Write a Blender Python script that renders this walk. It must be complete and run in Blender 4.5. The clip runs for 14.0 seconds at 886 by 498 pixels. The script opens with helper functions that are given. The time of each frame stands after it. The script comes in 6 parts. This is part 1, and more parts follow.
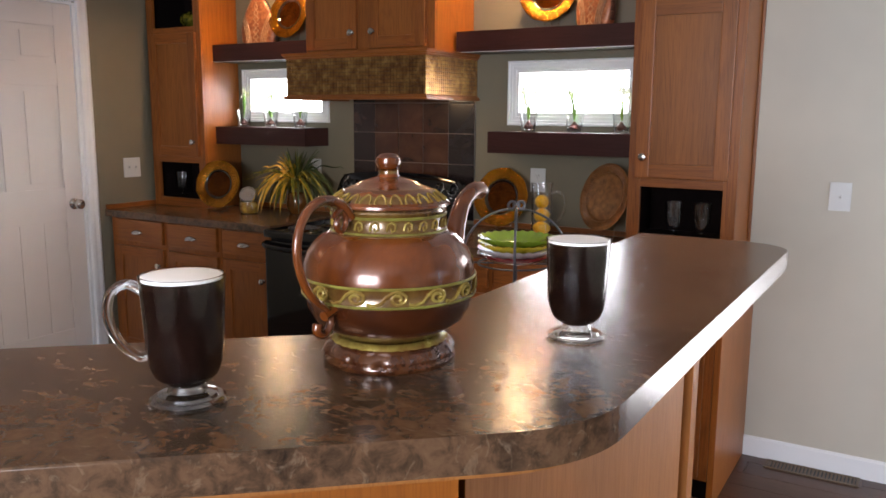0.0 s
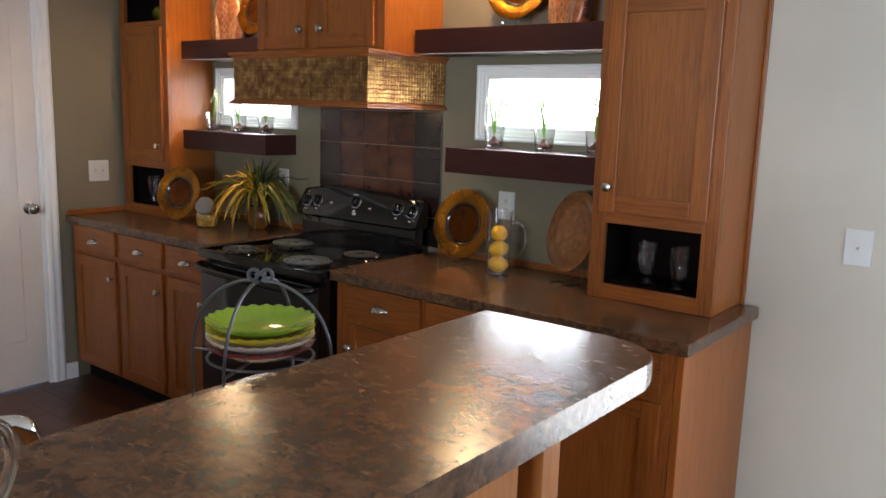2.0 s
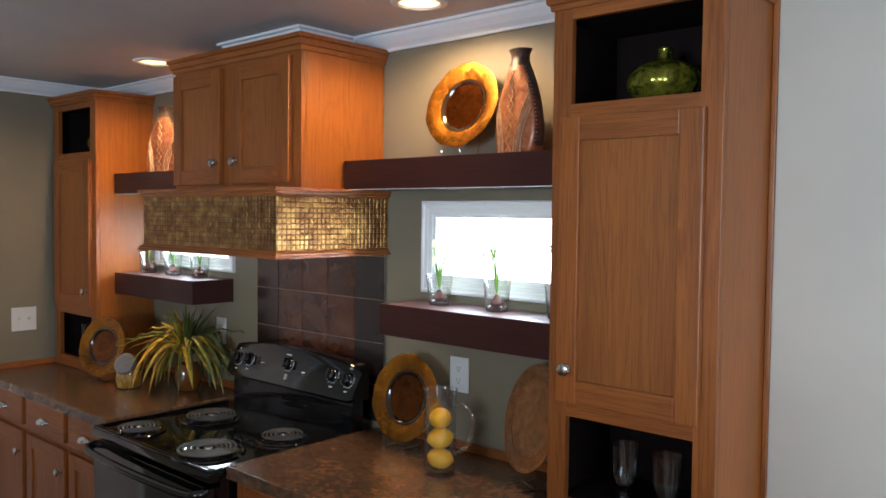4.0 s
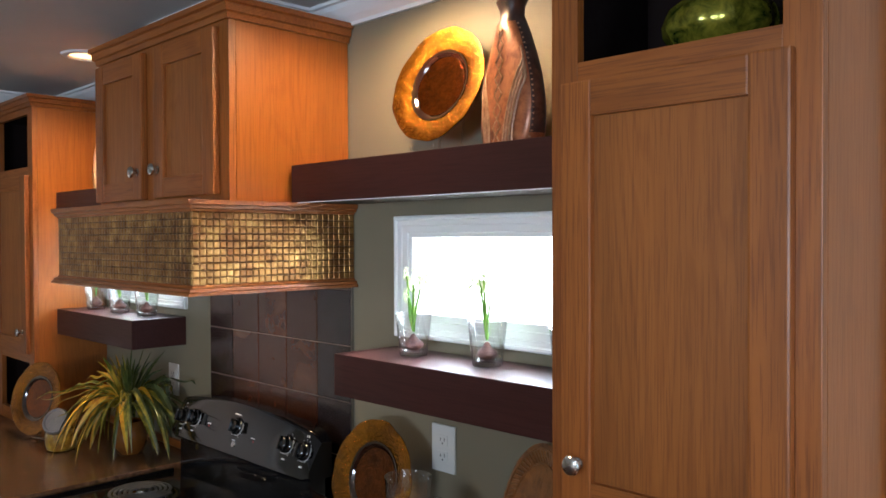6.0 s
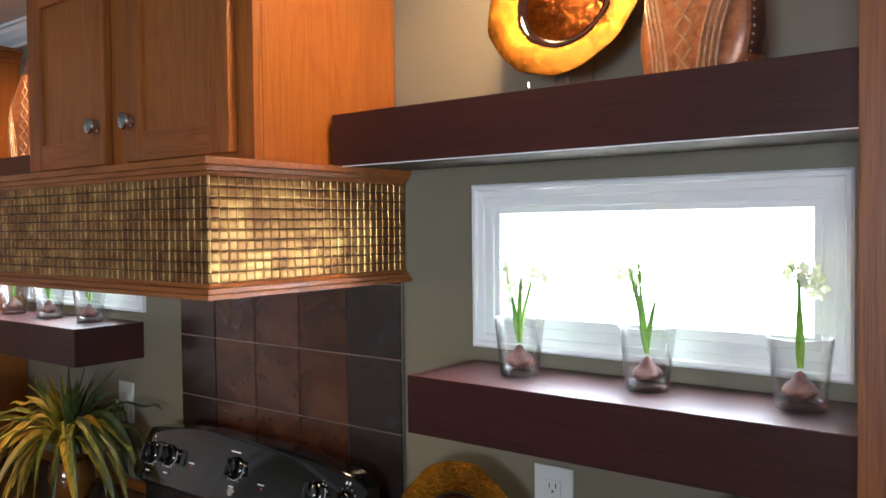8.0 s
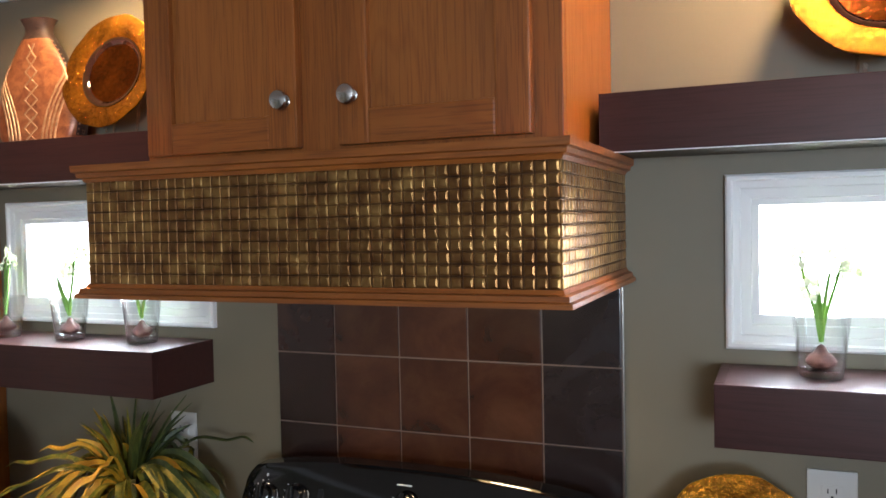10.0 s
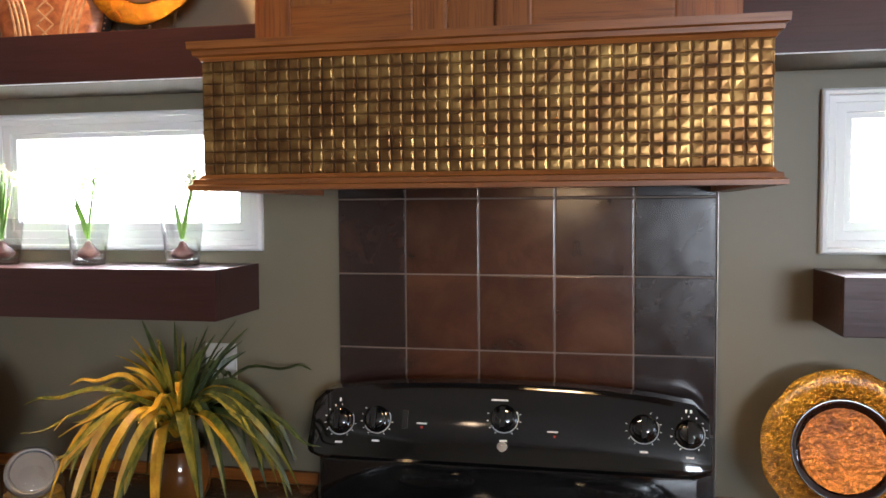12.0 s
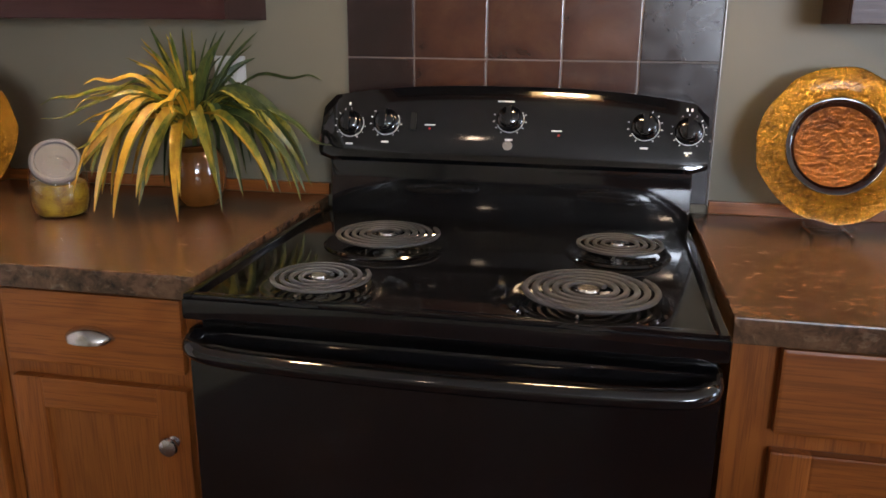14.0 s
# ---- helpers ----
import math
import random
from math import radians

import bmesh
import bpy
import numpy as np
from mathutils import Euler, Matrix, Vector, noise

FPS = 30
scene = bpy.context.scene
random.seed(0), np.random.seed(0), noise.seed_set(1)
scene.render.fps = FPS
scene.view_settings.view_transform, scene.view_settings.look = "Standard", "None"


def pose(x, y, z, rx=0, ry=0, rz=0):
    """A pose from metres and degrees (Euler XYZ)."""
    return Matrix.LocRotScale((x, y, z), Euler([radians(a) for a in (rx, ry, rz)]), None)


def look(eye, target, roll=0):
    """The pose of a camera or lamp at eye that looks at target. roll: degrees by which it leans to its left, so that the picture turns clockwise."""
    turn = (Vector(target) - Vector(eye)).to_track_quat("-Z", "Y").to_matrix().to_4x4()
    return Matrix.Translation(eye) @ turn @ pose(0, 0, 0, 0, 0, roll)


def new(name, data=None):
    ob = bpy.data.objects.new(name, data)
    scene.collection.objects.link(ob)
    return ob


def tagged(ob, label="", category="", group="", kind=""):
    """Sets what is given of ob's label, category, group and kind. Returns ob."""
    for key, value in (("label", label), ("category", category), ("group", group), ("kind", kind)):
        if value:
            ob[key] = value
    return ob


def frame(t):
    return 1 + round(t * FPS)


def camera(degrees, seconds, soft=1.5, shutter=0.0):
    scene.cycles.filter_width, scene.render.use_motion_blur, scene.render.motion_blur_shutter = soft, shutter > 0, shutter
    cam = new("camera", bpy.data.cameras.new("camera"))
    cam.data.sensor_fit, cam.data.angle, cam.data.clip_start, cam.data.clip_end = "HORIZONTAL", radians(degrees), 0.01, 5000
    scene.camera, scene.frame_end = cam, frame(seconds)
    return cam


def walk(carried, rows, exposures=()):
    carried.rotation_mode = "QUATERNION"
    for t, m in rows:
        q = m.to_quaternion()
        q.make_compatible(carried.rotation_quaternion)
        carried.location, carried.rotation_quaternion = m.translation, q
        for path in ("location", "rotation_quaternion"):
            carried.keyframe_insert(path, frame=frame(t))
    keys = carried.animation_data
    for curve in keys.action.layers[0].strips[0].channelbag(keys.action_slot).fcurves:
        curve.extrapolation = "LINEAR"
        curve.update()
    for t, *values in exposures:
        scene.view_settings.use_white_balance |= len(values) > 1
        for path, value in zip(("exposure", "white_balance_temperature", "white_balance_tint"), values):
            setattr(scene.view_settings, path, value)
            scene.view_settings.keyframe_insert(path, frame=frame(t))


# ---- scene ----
# ---- camera and walk ----
cam = camera(57.93, 14.0, soft=1.6)
ROWS = [
    (0.0, -0.043, -0.031, 1.463, 31.10, -9.54, 0.36),
    (0.5, 0.064, 0.176, 1.470, 34.22, -10.80, 0.87),
    (1.0, 0.135, 0.372, 1.476, 36.50, -11.46, 1.50),
    (1.5, 0.164, 0.576, 1.493, 37.75, -11.12, 1.50),
    (2.0, 0.169, 0.779, 1.529, 38.10, -9.80, 1.80),
    (2.5, 0.172, 0.989, 1.560, 39.09, -8.05, 1.55),
    (3.0, 0.140, 1.199, 1.597, 40.40, -6.59, 0.99),
    (3.5, 0.077, 1.379, 1.649, 40.77, -4.77, 0.69),
    (4.0, 0.028, 1.541, 1.673, 41.72, -2.48, 0.61),
    (6.5, -0.434, 2.217, 1.650, 44.90, -0.72, -0.18),
    (7.0, -0.603, 2.248, 1.638, 43.45, -0.89, -0.48),
    (7.5, -0.765, 2.257, 1.635, 40.69, -1.30, -0.59),
    (8.0, -0.939, 2.263, 1.641, 37.40, -1.65, -0.62),
    (8.5, -1.139, 2.218, 1.642, 34.36, -1.86, -0.81),
    (9.0, -1.344, 2.138, 1.652, 30.61, -1.96, -0.89),
    (11.5, -2.133, 1.927, 1.572, 13.46, -2.36, -0.95),
    (12.0, -2.203, 1.905, 1.500, 11.43, -2.85, -0.29),
    (12.5, -2.250, 1.871, 1.434, 9.26, -4.74, 0.43),
    (13.0, -2.253, 1.846, 1.382, 9.41, -7.96, 0.94),
    (13.5, -2.221, 1.837, 1.335, 10.86, -11.70, 1.01),
    (14.0, -2.210, 1.831, 1.283, 11.17, -15.74, 0.47),
]


def aimed(x, y, z, yaw, pitch, roll):
    """The camera's pose from its eye, its heading to the left of +y, its pitch and its lean."""
    a, b = radians(yaw), radians(pitch)
    eye = Vector((x, y, z))
    return look(eye, eye + Vector((-math.sin(a) * math.cos(b), math.cos(a) * math.cos(b), math.sin(b))), roll)


walk(cam, [(t, aimed(*row)) for t, *row in ROWS], exposures=[(0.0, -0.03, 6650, 17), (1.8, 0.04, 6450, 13), (3.0, 0.02, 6050, 10), (4.0, 0.10, 5880, 9), (6.5, 0.13, 5980, 10), (9.0, 0.18, 5980, 10), (11.5, 0.35, 6350, 13), (12.5, 0.60, 6450, 14), (14.0, 0.82, 6350, 16)])

# ---- plan, in metres ----
WALL_Y = 3.508           # face of the range wall
LEFT_X = -4.07           # face of the wall with the door
CEIL = 2.295
SOUTH_Y, EAST_X = -2.7, 2.9
COUNTER = 0.914
BAR = 1.167
NICHE_Y = 3.223          # front of the tall cabinets

# ---- world and light ----
world = bpy.data.worlds.new("sky")
scene.world = world
world.use_nodes = True
wn = world.node_tree.nodes
sky = wn.new("ShaderNodeTexSky")
sky.sky_type = "NISHITA"
sky.sun_disc = False
sky.sun_elevation, sky.sun_rotation = radians(40), radians(160)
world.node_tree.links.new(sky.outputs[0], wn["Background"].inputs[0])
wn["Background"].inputs[1].default_value = 0.12

sun = new("sun", bpy.data.lights.new("sun", "SUN"))
sun.data.energy, sun.data.angle, sun.data.color = 0.8, radians(12), (1.0, 0.96, 0.9)
sun.matrix_basis = look((0, -8, 8), (0, 0, 0))


def window_light(name, place, target, wide, high, watts, colour=(0.84, 0.92, 1.0)):
    ob = new(name, bpy.data.lights.new(name, "AREA"))
    ob.data.shape, ob.data.size, ob.data.size_y = "RECTANGLE", wide, high
    ob.data.energy, ob.data.color = watts, colour
    ob.matrix_basis = look(place, target)
    return ob


def can_light(name, place, watts, spread=158, colour=(1.0, 0.66, 0.34)):
    ob = new(name, bpy.data.lights.new(name, "SPOT"))
    ob.data.energy, ob.data.color = watts, colour
    ob.data.spot_size, ob.data.spot_blend, ob.data.shadow_soft_size = radians(spread), 0.6, 0.045
    ob.matrix_basis = look(place, (place[0], place[1] + 0.001, 0))
    return ob


LAMPS = [(-3.10, 3.24), (-1.61, 3.262), (-2.95, 0.55), (-1.10, 0.50)]
WEST_WATTS = 7.0
for lx, ly in LAMPS:
    can_light("recessed_lamp_light", (lx, ly, CEIL - 0.012), (38.0 if lx > -2 else 40.0) if ly > 2 else (20.0 if lx > -2 else 5.0), spread=168, colour=(1.0, 0.66, 0.34) if ly > 2 else (1.0, 0.76, 0.52))
# daylight through the windows of the room behind
window_light("south_window_light", (-0.1, SOUTH_Y + 0.03, 1.45), (-0.1, 0, 1.3), 1.5, 1.15, 150, (0.78, 0.89, 1.0))
# Assumed east window; its lamp is aimed and narrowed to brighten the pale wall.
east = window_light("east_window_light", (EAST_X - 0.36, 1.7, 1.45), (0.75, WALL_Y, 1.25), 1.1, 1.35, 22, (0.67, 0.80, 1.0))
east.data.spread = radians(128)
# daylight in the glazed door of the same wall as the range, out past the pale wall
window_light("glazed_door_light", (0.60, WALL_Y + 0.02, 1.08), (0.60, 0, 1.0), 0.90, 1.80, 9, (0.84, 0.92, 1.0))
# sky light in the two small windows of the range wall
window_light("west_pane_light", (-3.244, WALL_Y + 0.07, 1.565), (-3.244, 0, -1.0), 0.54, 0.17, WEST_WATTS).data.spread = radians(115)
window_light("west_pane_light", (-1.486, WALL_Y + 0.07, 1.565), (-1.486, 0, -1.0), 0.54, 0.17, WEST_WATTS).data.spread = radians(115)


# ---- materials ----
def material(name):
    m = bpy.data.materials.new(name)
    m.use_nodes = True
    return m, m.node_tree.nodes, m.node_tree.links, m.node_tree.nodes["Principled BSDF"]


def coords(n, l, scale, shift=True):
    """Object coordinates at real size, moved apart from piece to piece."""
    tc, mp = n.new("ShaderNodeTexCoord"), n.new("ShaderNodeMapping")
    mp.inputs["Scale"].default_value = scale
    l.new(tc.outputs["Object"], mp.inputs["Vector"])
    if shift:
        info, mul = n.new("ShaderNodeObjectInfo"), n.new("ShaderNodeMath")
        mul.operation = "MULTIPLY"
        mul.inputs[1].default_value = 37.0
        l.new(info.outputs["Random"], mul.inputs[0])
        l.new(mul.outputs[0], mp.inputs["Location"])
    return mp.outputs["Vector"]


def noise_of(n, l, vector, scale, detail=4.0, rough=0.55, distortion=0.0):
    t = n.new("ShaderNodeTexNoise")
    t.inputs["Scale"].default_value, t.inputs["Detail"].default_value = scale, detail
    t.inputs["Roughness"].default_value, t.inputs["Distortion"].default_value = rough, distortion
    l.new(vector, t.inputs["Vector"])
    return t.outputs["Fac"]


def ramp(n, l, fac, stops):
    r = n.new("ShaderNodeValToRGB")
    e = r.color_ramp.elements
    while len(e) < len(stops):
        e.new(0.5)
    for k, (p, c) in enumerate(stops):
        e[k].position, e[k].color = p, (*c, 1) if len(c) == 3 else c
    l.new(fac, r.inputs["Fac"])
    return r.outputs["Color"]


def bump(n, l, b, height, strength, distance):
    k = n.new("ShaderNodeBump")
    k.inputs["Strength"].default_value, k.inputs["Distance"].default_value = strength, distance
    l.new(height, k.inputs["Height"])
    l.new(k.outputs["Normal"], b.inputs["Normal"])


def scaled(c, k):
    return tuple(min(1.0, v * k) for v in c)


def rough_of(n, l, b, fac, low, high):
    m = n.new("ShaderNodeMapRange")
    m.inputs["To Min"].default_value, m.inputs["To Max"].default_value = low, high
    l.new(fac, m.inputs["Value"])
    l.new(m.outputs["Result"], b.inputs["Roughness"])


def wood(name, colour, along="z", gloss=0.34, contrast=1.0):
    """Stained oak: broad tone, flat-sawn figure, fine streaks and short dark pores along the grain."""
    m, n, l, b = material(name)

    def stretched(across, length):
        return coords(n, l, {"z": (across, across, length), "x": (length, across, across), "y": (across, length, across)}[along])

    def darkened(base, layer, amount):
        mix = n.new("ShaderNodeMix")
        mix.data_type, mix.blend_type = "RGBA", "MULTIPLY"
        mix.inputs[0].default_value = amount
        l.new(base, mix.inputs[6])
        l.new(layer, mix.inputs[7])
        return mix.outputs[2]

    k = 0.20 * contrast
    tone = ramp(n, l, noise_of(n, l, stretched(6, 0.8), 1.0, 3, 0.5, 0.3), [(0.3, scaled(colour, 1 - k)), (0.5, colour), (0.7, scaled(colour, 1 + k))])
    field = noise_of(n, l, stretched(5.5, 0.55), 1.0, 2, 0.4, 0.2)
    times, wave = n.new("ShaderNodeMath"), n.new("ShaderNodeMath")
    times.operation, wave.operation = "MULTIPLY", "SINE"
    times.inputs[1].default_value = 150.0
    l.new(field, times.inputs[0])
    l.new(times.outputs[0], wave.inputs[0])
    col = darkened(tone, ramp(n, l, wave.outputs[0], [(0.25, (1, 1, 1)), (1.0, (0.66, 0.57, 0.47))]), 0.42 * contrast)
    streak = noise_of(n, l, stretched(62, 1.4), 1.0, 4, 0.6)
    col = darkened(col, ramp(n, l, streak, [(0.34, (0.62, 0.55, 0.48)), (0.56, (1, 1, 1)), (0.72, (1.0, 0.98, 0.95))]), 0.40 * contrast)
    pores = noise_of(n, l, stretched(330, 9), 1.0, 3, 0.6)
    col = darkened(col, ramp(n, l, pores, [(0.38, (0.40, 0.33, 0.27)), (0.50, (1, 1, 1))]), 0.50 * contrast)
    l.new(col, b.inputs["Base Color"])
    rough_of(n, l, b, pores, gloss + 0.14, gloss - 0.04)
    b.inputs["Specular IOR Level"].default_value = 0.5
    bump(n, l, b, pores, 0.28, 0.0006)
    return m


def paint(name, colour, rough=0.6, relief=0.12, size=180, vary=0.06):
    m, n, l, b = material(name)
    v = coords(n, l, (1, 1, 1), False)
    blotch = noise_of(n, l, v, 2.2, 3)
    l.new(ramp(n, l, blotch, [(0.3, scaled(colour, 1 - vary)), (0.7, scaled(colour, 1 + vary))]), b.inputs["Base Color"])
    fine = noise_of(n, l, v, size, 3)
    rough_of(n, l, b, blotch, rough - 0.06, rough + 0.06)
    bump(n, l, b, fine, relief, 0.0012)
    return m


def plain(name, colour, rough=0.4, metal=0.0, vary=0.08, size=14, coat=0.0):
    m, n, l, b = material(name)
    v = coords(n, l, (1, 1, 1))
    f = noise_of(n, l, v, size, 4)
    l.new(ramp(n, l, f, [(0.3, scaled(colour, 1 - vary)), (0.7, scaled(colour, 1 + vary))]), b.inputs["Base Color"])
    rough_of(n, l, b, noise_of(n, l, v, size * 4, 3), rough * 0.85, rough * 1.15)
    b.inputs["Metallic"].default_value = metal
    b.inputs["Coat Weight"].default_value = coat
    return m


def glass(name, colour=(1, 1, 1), rough=0.0, ior=1.45):
    m, n, l, b = material(name)
    b.inputs["Base Color"].default_value = (*colour, 1)
    b.inputs["Roughness"].default_value = rough
    b.inputs["IOR"].default_value = ior
    b.inputs["Transmission Weight"].default_value = 1.0
    return m


def glow(name, colour, strength):
    m, n, l, b = material(name)
    b.inputs["Base Color"].default_value = (0.8, 0.8, 0.8, 1)
    b.inputs["Emission Color"].default_value = (*colour, 1)
    b.inputs["Emission Strength"].default_value = strength
    return m


def laminate(name):
    """Brown-grey stone print: cloudy ground, dark veined patches, tan wisps all lying one way."""
    m, n, l, b = material(name)
    v = coords(n, l, (1, 1, 1), False)
    cloud = noise_of(n, l, v, 9, 6, 0.62, 0.4)
    grit = noise_of(n, l, v, 46, 7, 0.68, 0.5)
    add = n.new("ShaderNodeMath")
    add.operation = "MULTIPLY_ADD"
    add.inputs[1].default_value = 0.42
    half = n.new("ShaderNodeMath")
    half.operation = "MULTIPLY"
    half.inputs[1].default_value = 0.58
    l.new(grit, half.inputs[0])
    l.new(cloud, add.inputs[0])
    l.new(half.outputs[0], add.inputs[2])
    base = ramp(n, l, add.outputs[0], [(0.36, (0.026, 0.016, 0.011)), (0.46, (0.074, 0.041, 0.023)), (0.54, (0.126, 0.067, 0.036)), (0.64, (0.158, 0.087, 0.046))])
    wisp = noise_of(n, l, coords(n, l, (34, 78, 50), False), 1.0, 4, 0.6, 1.2)
    fleck = ramp(n, l, wisp, [(0.58, (0, 0, 0)), (0.76, (0.5, 0.5, 0.5))])
    mix = n.new("ShaderNodeMix")
    mix.data_type = "RGBA"
    l.new(fleck, mix.inputs[0])
    l.new(base, mix.inputs[6])
    mix.inputs[7].default_value = (0.32, 0.225, 0.145, 1)
    l.new(mix.outputs[2], b.inputs["Base Color"])
    rough_of(n, l, b, grit, 0.20, 0.25)
    b.inputs["Specular IOR Level"].default_value = 0.6
    bump(n, l, b, noise_of(n, l, v, 260, 3), 0.10, 0.0006)
    return m


def tile_glaze(name, dark, mid, light):
    m, n, l, b = material(name)
    info = n.new("ShaderNodeObjectInfo")
    v = coords(n, l, (1, 1, 1))
    f = noise_of(n, l, v, 7.5, 6, 0.62, 0.5)
    one = ramp(n, l, f, [(0.28, dark), (0.5, mid), (0.74, light)])
    hsv = n.new("ShaderNodeHueSaturation")
    mr = n.new("ShaderNodeMapRange")
    mr.inputs["To Min"].default_value, mr.inputs["To Max"].default_value = 0.7, 1.25
    l.new(info.outputs["Random"], mr.inputs["Value"])
    l.new(mr.outputs["Result"], hsv.inputs["Value"])
    l.new(one, hsv.inputs["Color"])
    l.new(hsv.outputs["Color"], b.inputs["Base Color"])
    rough_of(n, l, b, noise_of(n, l, v, 30, 4), 0.13, 0.30)
    b.inputs["Specular IOR Level"].default_value = 0.7
    bump(n, l, b, noise_of(n, l, v, 14, 4), 0.2, 0.003)
    return m


def bronze_sheet(name, low, mid, high, metal, low_rough, high_rough):
    m, n, l, b = material(name)
    v = coords(n, l, (1, 1, 1), False)
    f = noise_of(n, l, v, 26, 3, 0.5)
    g = noise_of(n, l, v, 190, 4, 0.65)
    l.new(ramp(n, l, f, [(0.34, low), (0.52, mid), (0.70, high)]), b.inputs["Base Color"])
    b.inputs["Metallic"].default_value = metal
    rough_of(n, l, b, g, low_rough, high_rough)
    bump(n, l, b, g, 0.16, 0.0008)
    return m


def amber(name, low, high, rough, relief, cells):
    """Textured amber glass in front of a bright foil: deep colour under a clear wavy gloss."""
    m, n, l, b = material(name)
    v = coords(n, l, (1, 1, 1))
    f = noise_of(n, l, v, cells, 4, 0.6, 0.6)
    big = noise_of(n, l, v, 11, 3, 0.5, 0.6)
    h = noise_of(n, l, v, 95, 4, 0.65)
    both = n.new("ShaderNodeMath")
    both.operation = "MULTIPLY_ADD"
    both.inputs[1].default_value = 0.5
    part_of = n.new("ShaderNodeMath")
    part_of.operation = "MULTIPLY"
    part_of.inputs[1].default_value = 0.5
    l.new(h, part_of.inputs[0])
    l.new(big, both.inputs[0])
    l.new(part_of.outputs[0], both.inputs[2])
    l.new(ramp(n, l, both.outputs[0], [(0.38, low), (0.62, high)]), b.inputs["Base Color"])
    b.inputs["Roughness"].default_value = rough
    b.inputs["Metallic"].default_value = 0.86
    b.inputs["Coat Weight"].default_value = 0.12
    b.inputs["Coat IOR"].default_value = 1.45
    b.inputs["Coat Roughness"].default_value = 0.05
    bump(n, l, b, f, relief, 0.0022)
    return m


OAK = (0.315, 0.097, 0.0165)
oak_v, oak_h, oak_y = wood("oak_upright", OAK, "z"), wood("oak_level", OAK, "x"), wood("oak_deep", OAK, "y")
oak_side = wood("oak_veneer", (0.335, 0.100, 0.0135), "z", 0.32, 0.55)
oak_panel = wood("oak_panel", (0.325, 0.106, 0.0195), "z", 0.34, 0.75)
birch = wood("light_island_veneer", (0.37, 0.142, 0.036), "z", 0.48, 0.5)
birch.node_tree.nodes["Principled BSDF"].inputs["Specular IOR Level"].default_value = 0.2
espresso = wood("espresso_stain", (0.043, 0.0135, 0.0115), "x", 0.32, 0.6)
espresso.node_tree.nodes["Principled BSDF"].inputs["Specular IOR Level"].default_value = 0.28
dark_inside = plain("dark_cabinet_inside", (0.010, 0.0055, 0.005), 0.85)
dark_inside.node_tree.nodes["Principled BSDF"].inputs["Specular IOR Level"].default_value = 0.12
wall_paint = paint("olive_khaki_wall_paint", (0.205, 0.176, 0.118), 0.5)
# Wall past the tall cabinet: its strong daylight is put into a paler colour.
cream_paint = paint("pale_cream_wall_paint", (0.535, 0.492, 0.405), 0.5)
# Shelf undersides: the shade beneath the shelf is put into this dark colour.
shade_board = plain("shaded_underside_board", (0.085, 0.072, 0.048), 0.7)
ceiling_paint = paint("ceiling_paint", (0.62, 0.60, 0.57), 0.8, 0.3, 60)
white_paint = paint("white_trim_paint", (0.82, 0.82, 0.82), 0.42, 0.02, 90, 0.02)
door_white = paint("white_door_paint", (0.70, 0.64, 0.60), 0.42, 0.05, 90, 0.03)
plastic = plain("white_plastic", (0.64, 0.64, 0.62), 0.35, 0, 0.02)
plastic_dark = plain("dark_slot", (0.03, 0.03, 0.03), 0.6)
top_laminate = laminate("brown_stone_laminate")
floor_wood = wood("dark_floor_wood", (0.085, 0.032, 0.017), "x", 0.26, 1.0)
enamel = plain("black_enamel", (0.0045, 0.0045, 0.005), 0.075, 0, 0.05, 14, 0.0)
enamel.node_tree.nodes["Principled BSDF"].inputs["Specular IOR Level"].default_value = 0.75
black_satin = plain("black_satin", (0.012, 0.012, 0.012), 0.3)
coil_iron = plain("grey_heating_coil", (0.055, 0.055, 0.058), 0.45, 0.2)
nickel = plain("brushed_nickel", (0.62, 0.60, 0.57), 0.24, 1.0, 0.05, 60)
chrome = plain("chrome", (0.86, 0.87, 0.88), 0.06, 1.0, 0.02)
iron = plain("wrought_iron", (0.12, 0.12, 0.135), 0.34, 0.75)
grout = plain("pale_grout", (0.165, 0.118, 0.092), 0.45)
edge_metal = plain("bright_edge_trim", (0.34, 0.32, 0.30), 0.3, 1.0)
tile_brown = tile_glaze("brown_glazed_tile", (0.030, 0.011, 0.007), (0.062, 0.022, 0.012), (0.100, 0.042, 0.022))
tile_black = tile_glaze("black_brown_glazed_tile", (0.012, 0.007, 0.007), (0.026, 0.012, 0.010), (0.055, 0.022, 0.014))
# Right column: darker tile, with a bluish daylight reflection put into its colour.
tile_slate = tile_glaze("bluish_sheen_glazed_tile", (0.014, 0.009, 0.009), (0.022, 0.015, 0.015), (0.028, 0.027, 0.030))
bronze = bronze_sheet("embossed_bronze", (0.20, 0.090, 0.031), (0.32, 0.168, 0.056), (0.52, 0.31, 0.105), 0.92, 0.27, 0.40)
# Grooves coloured darker than the squares to draw the shade between them.
bronze_groove = bronze_sheet("shaded_bronze_grooves", (0.065, 0.028, 0.012), (0.135, 0.063, 0.023), (0.25, 0.135, 0.046), 0.8, 0.45, 0.6)


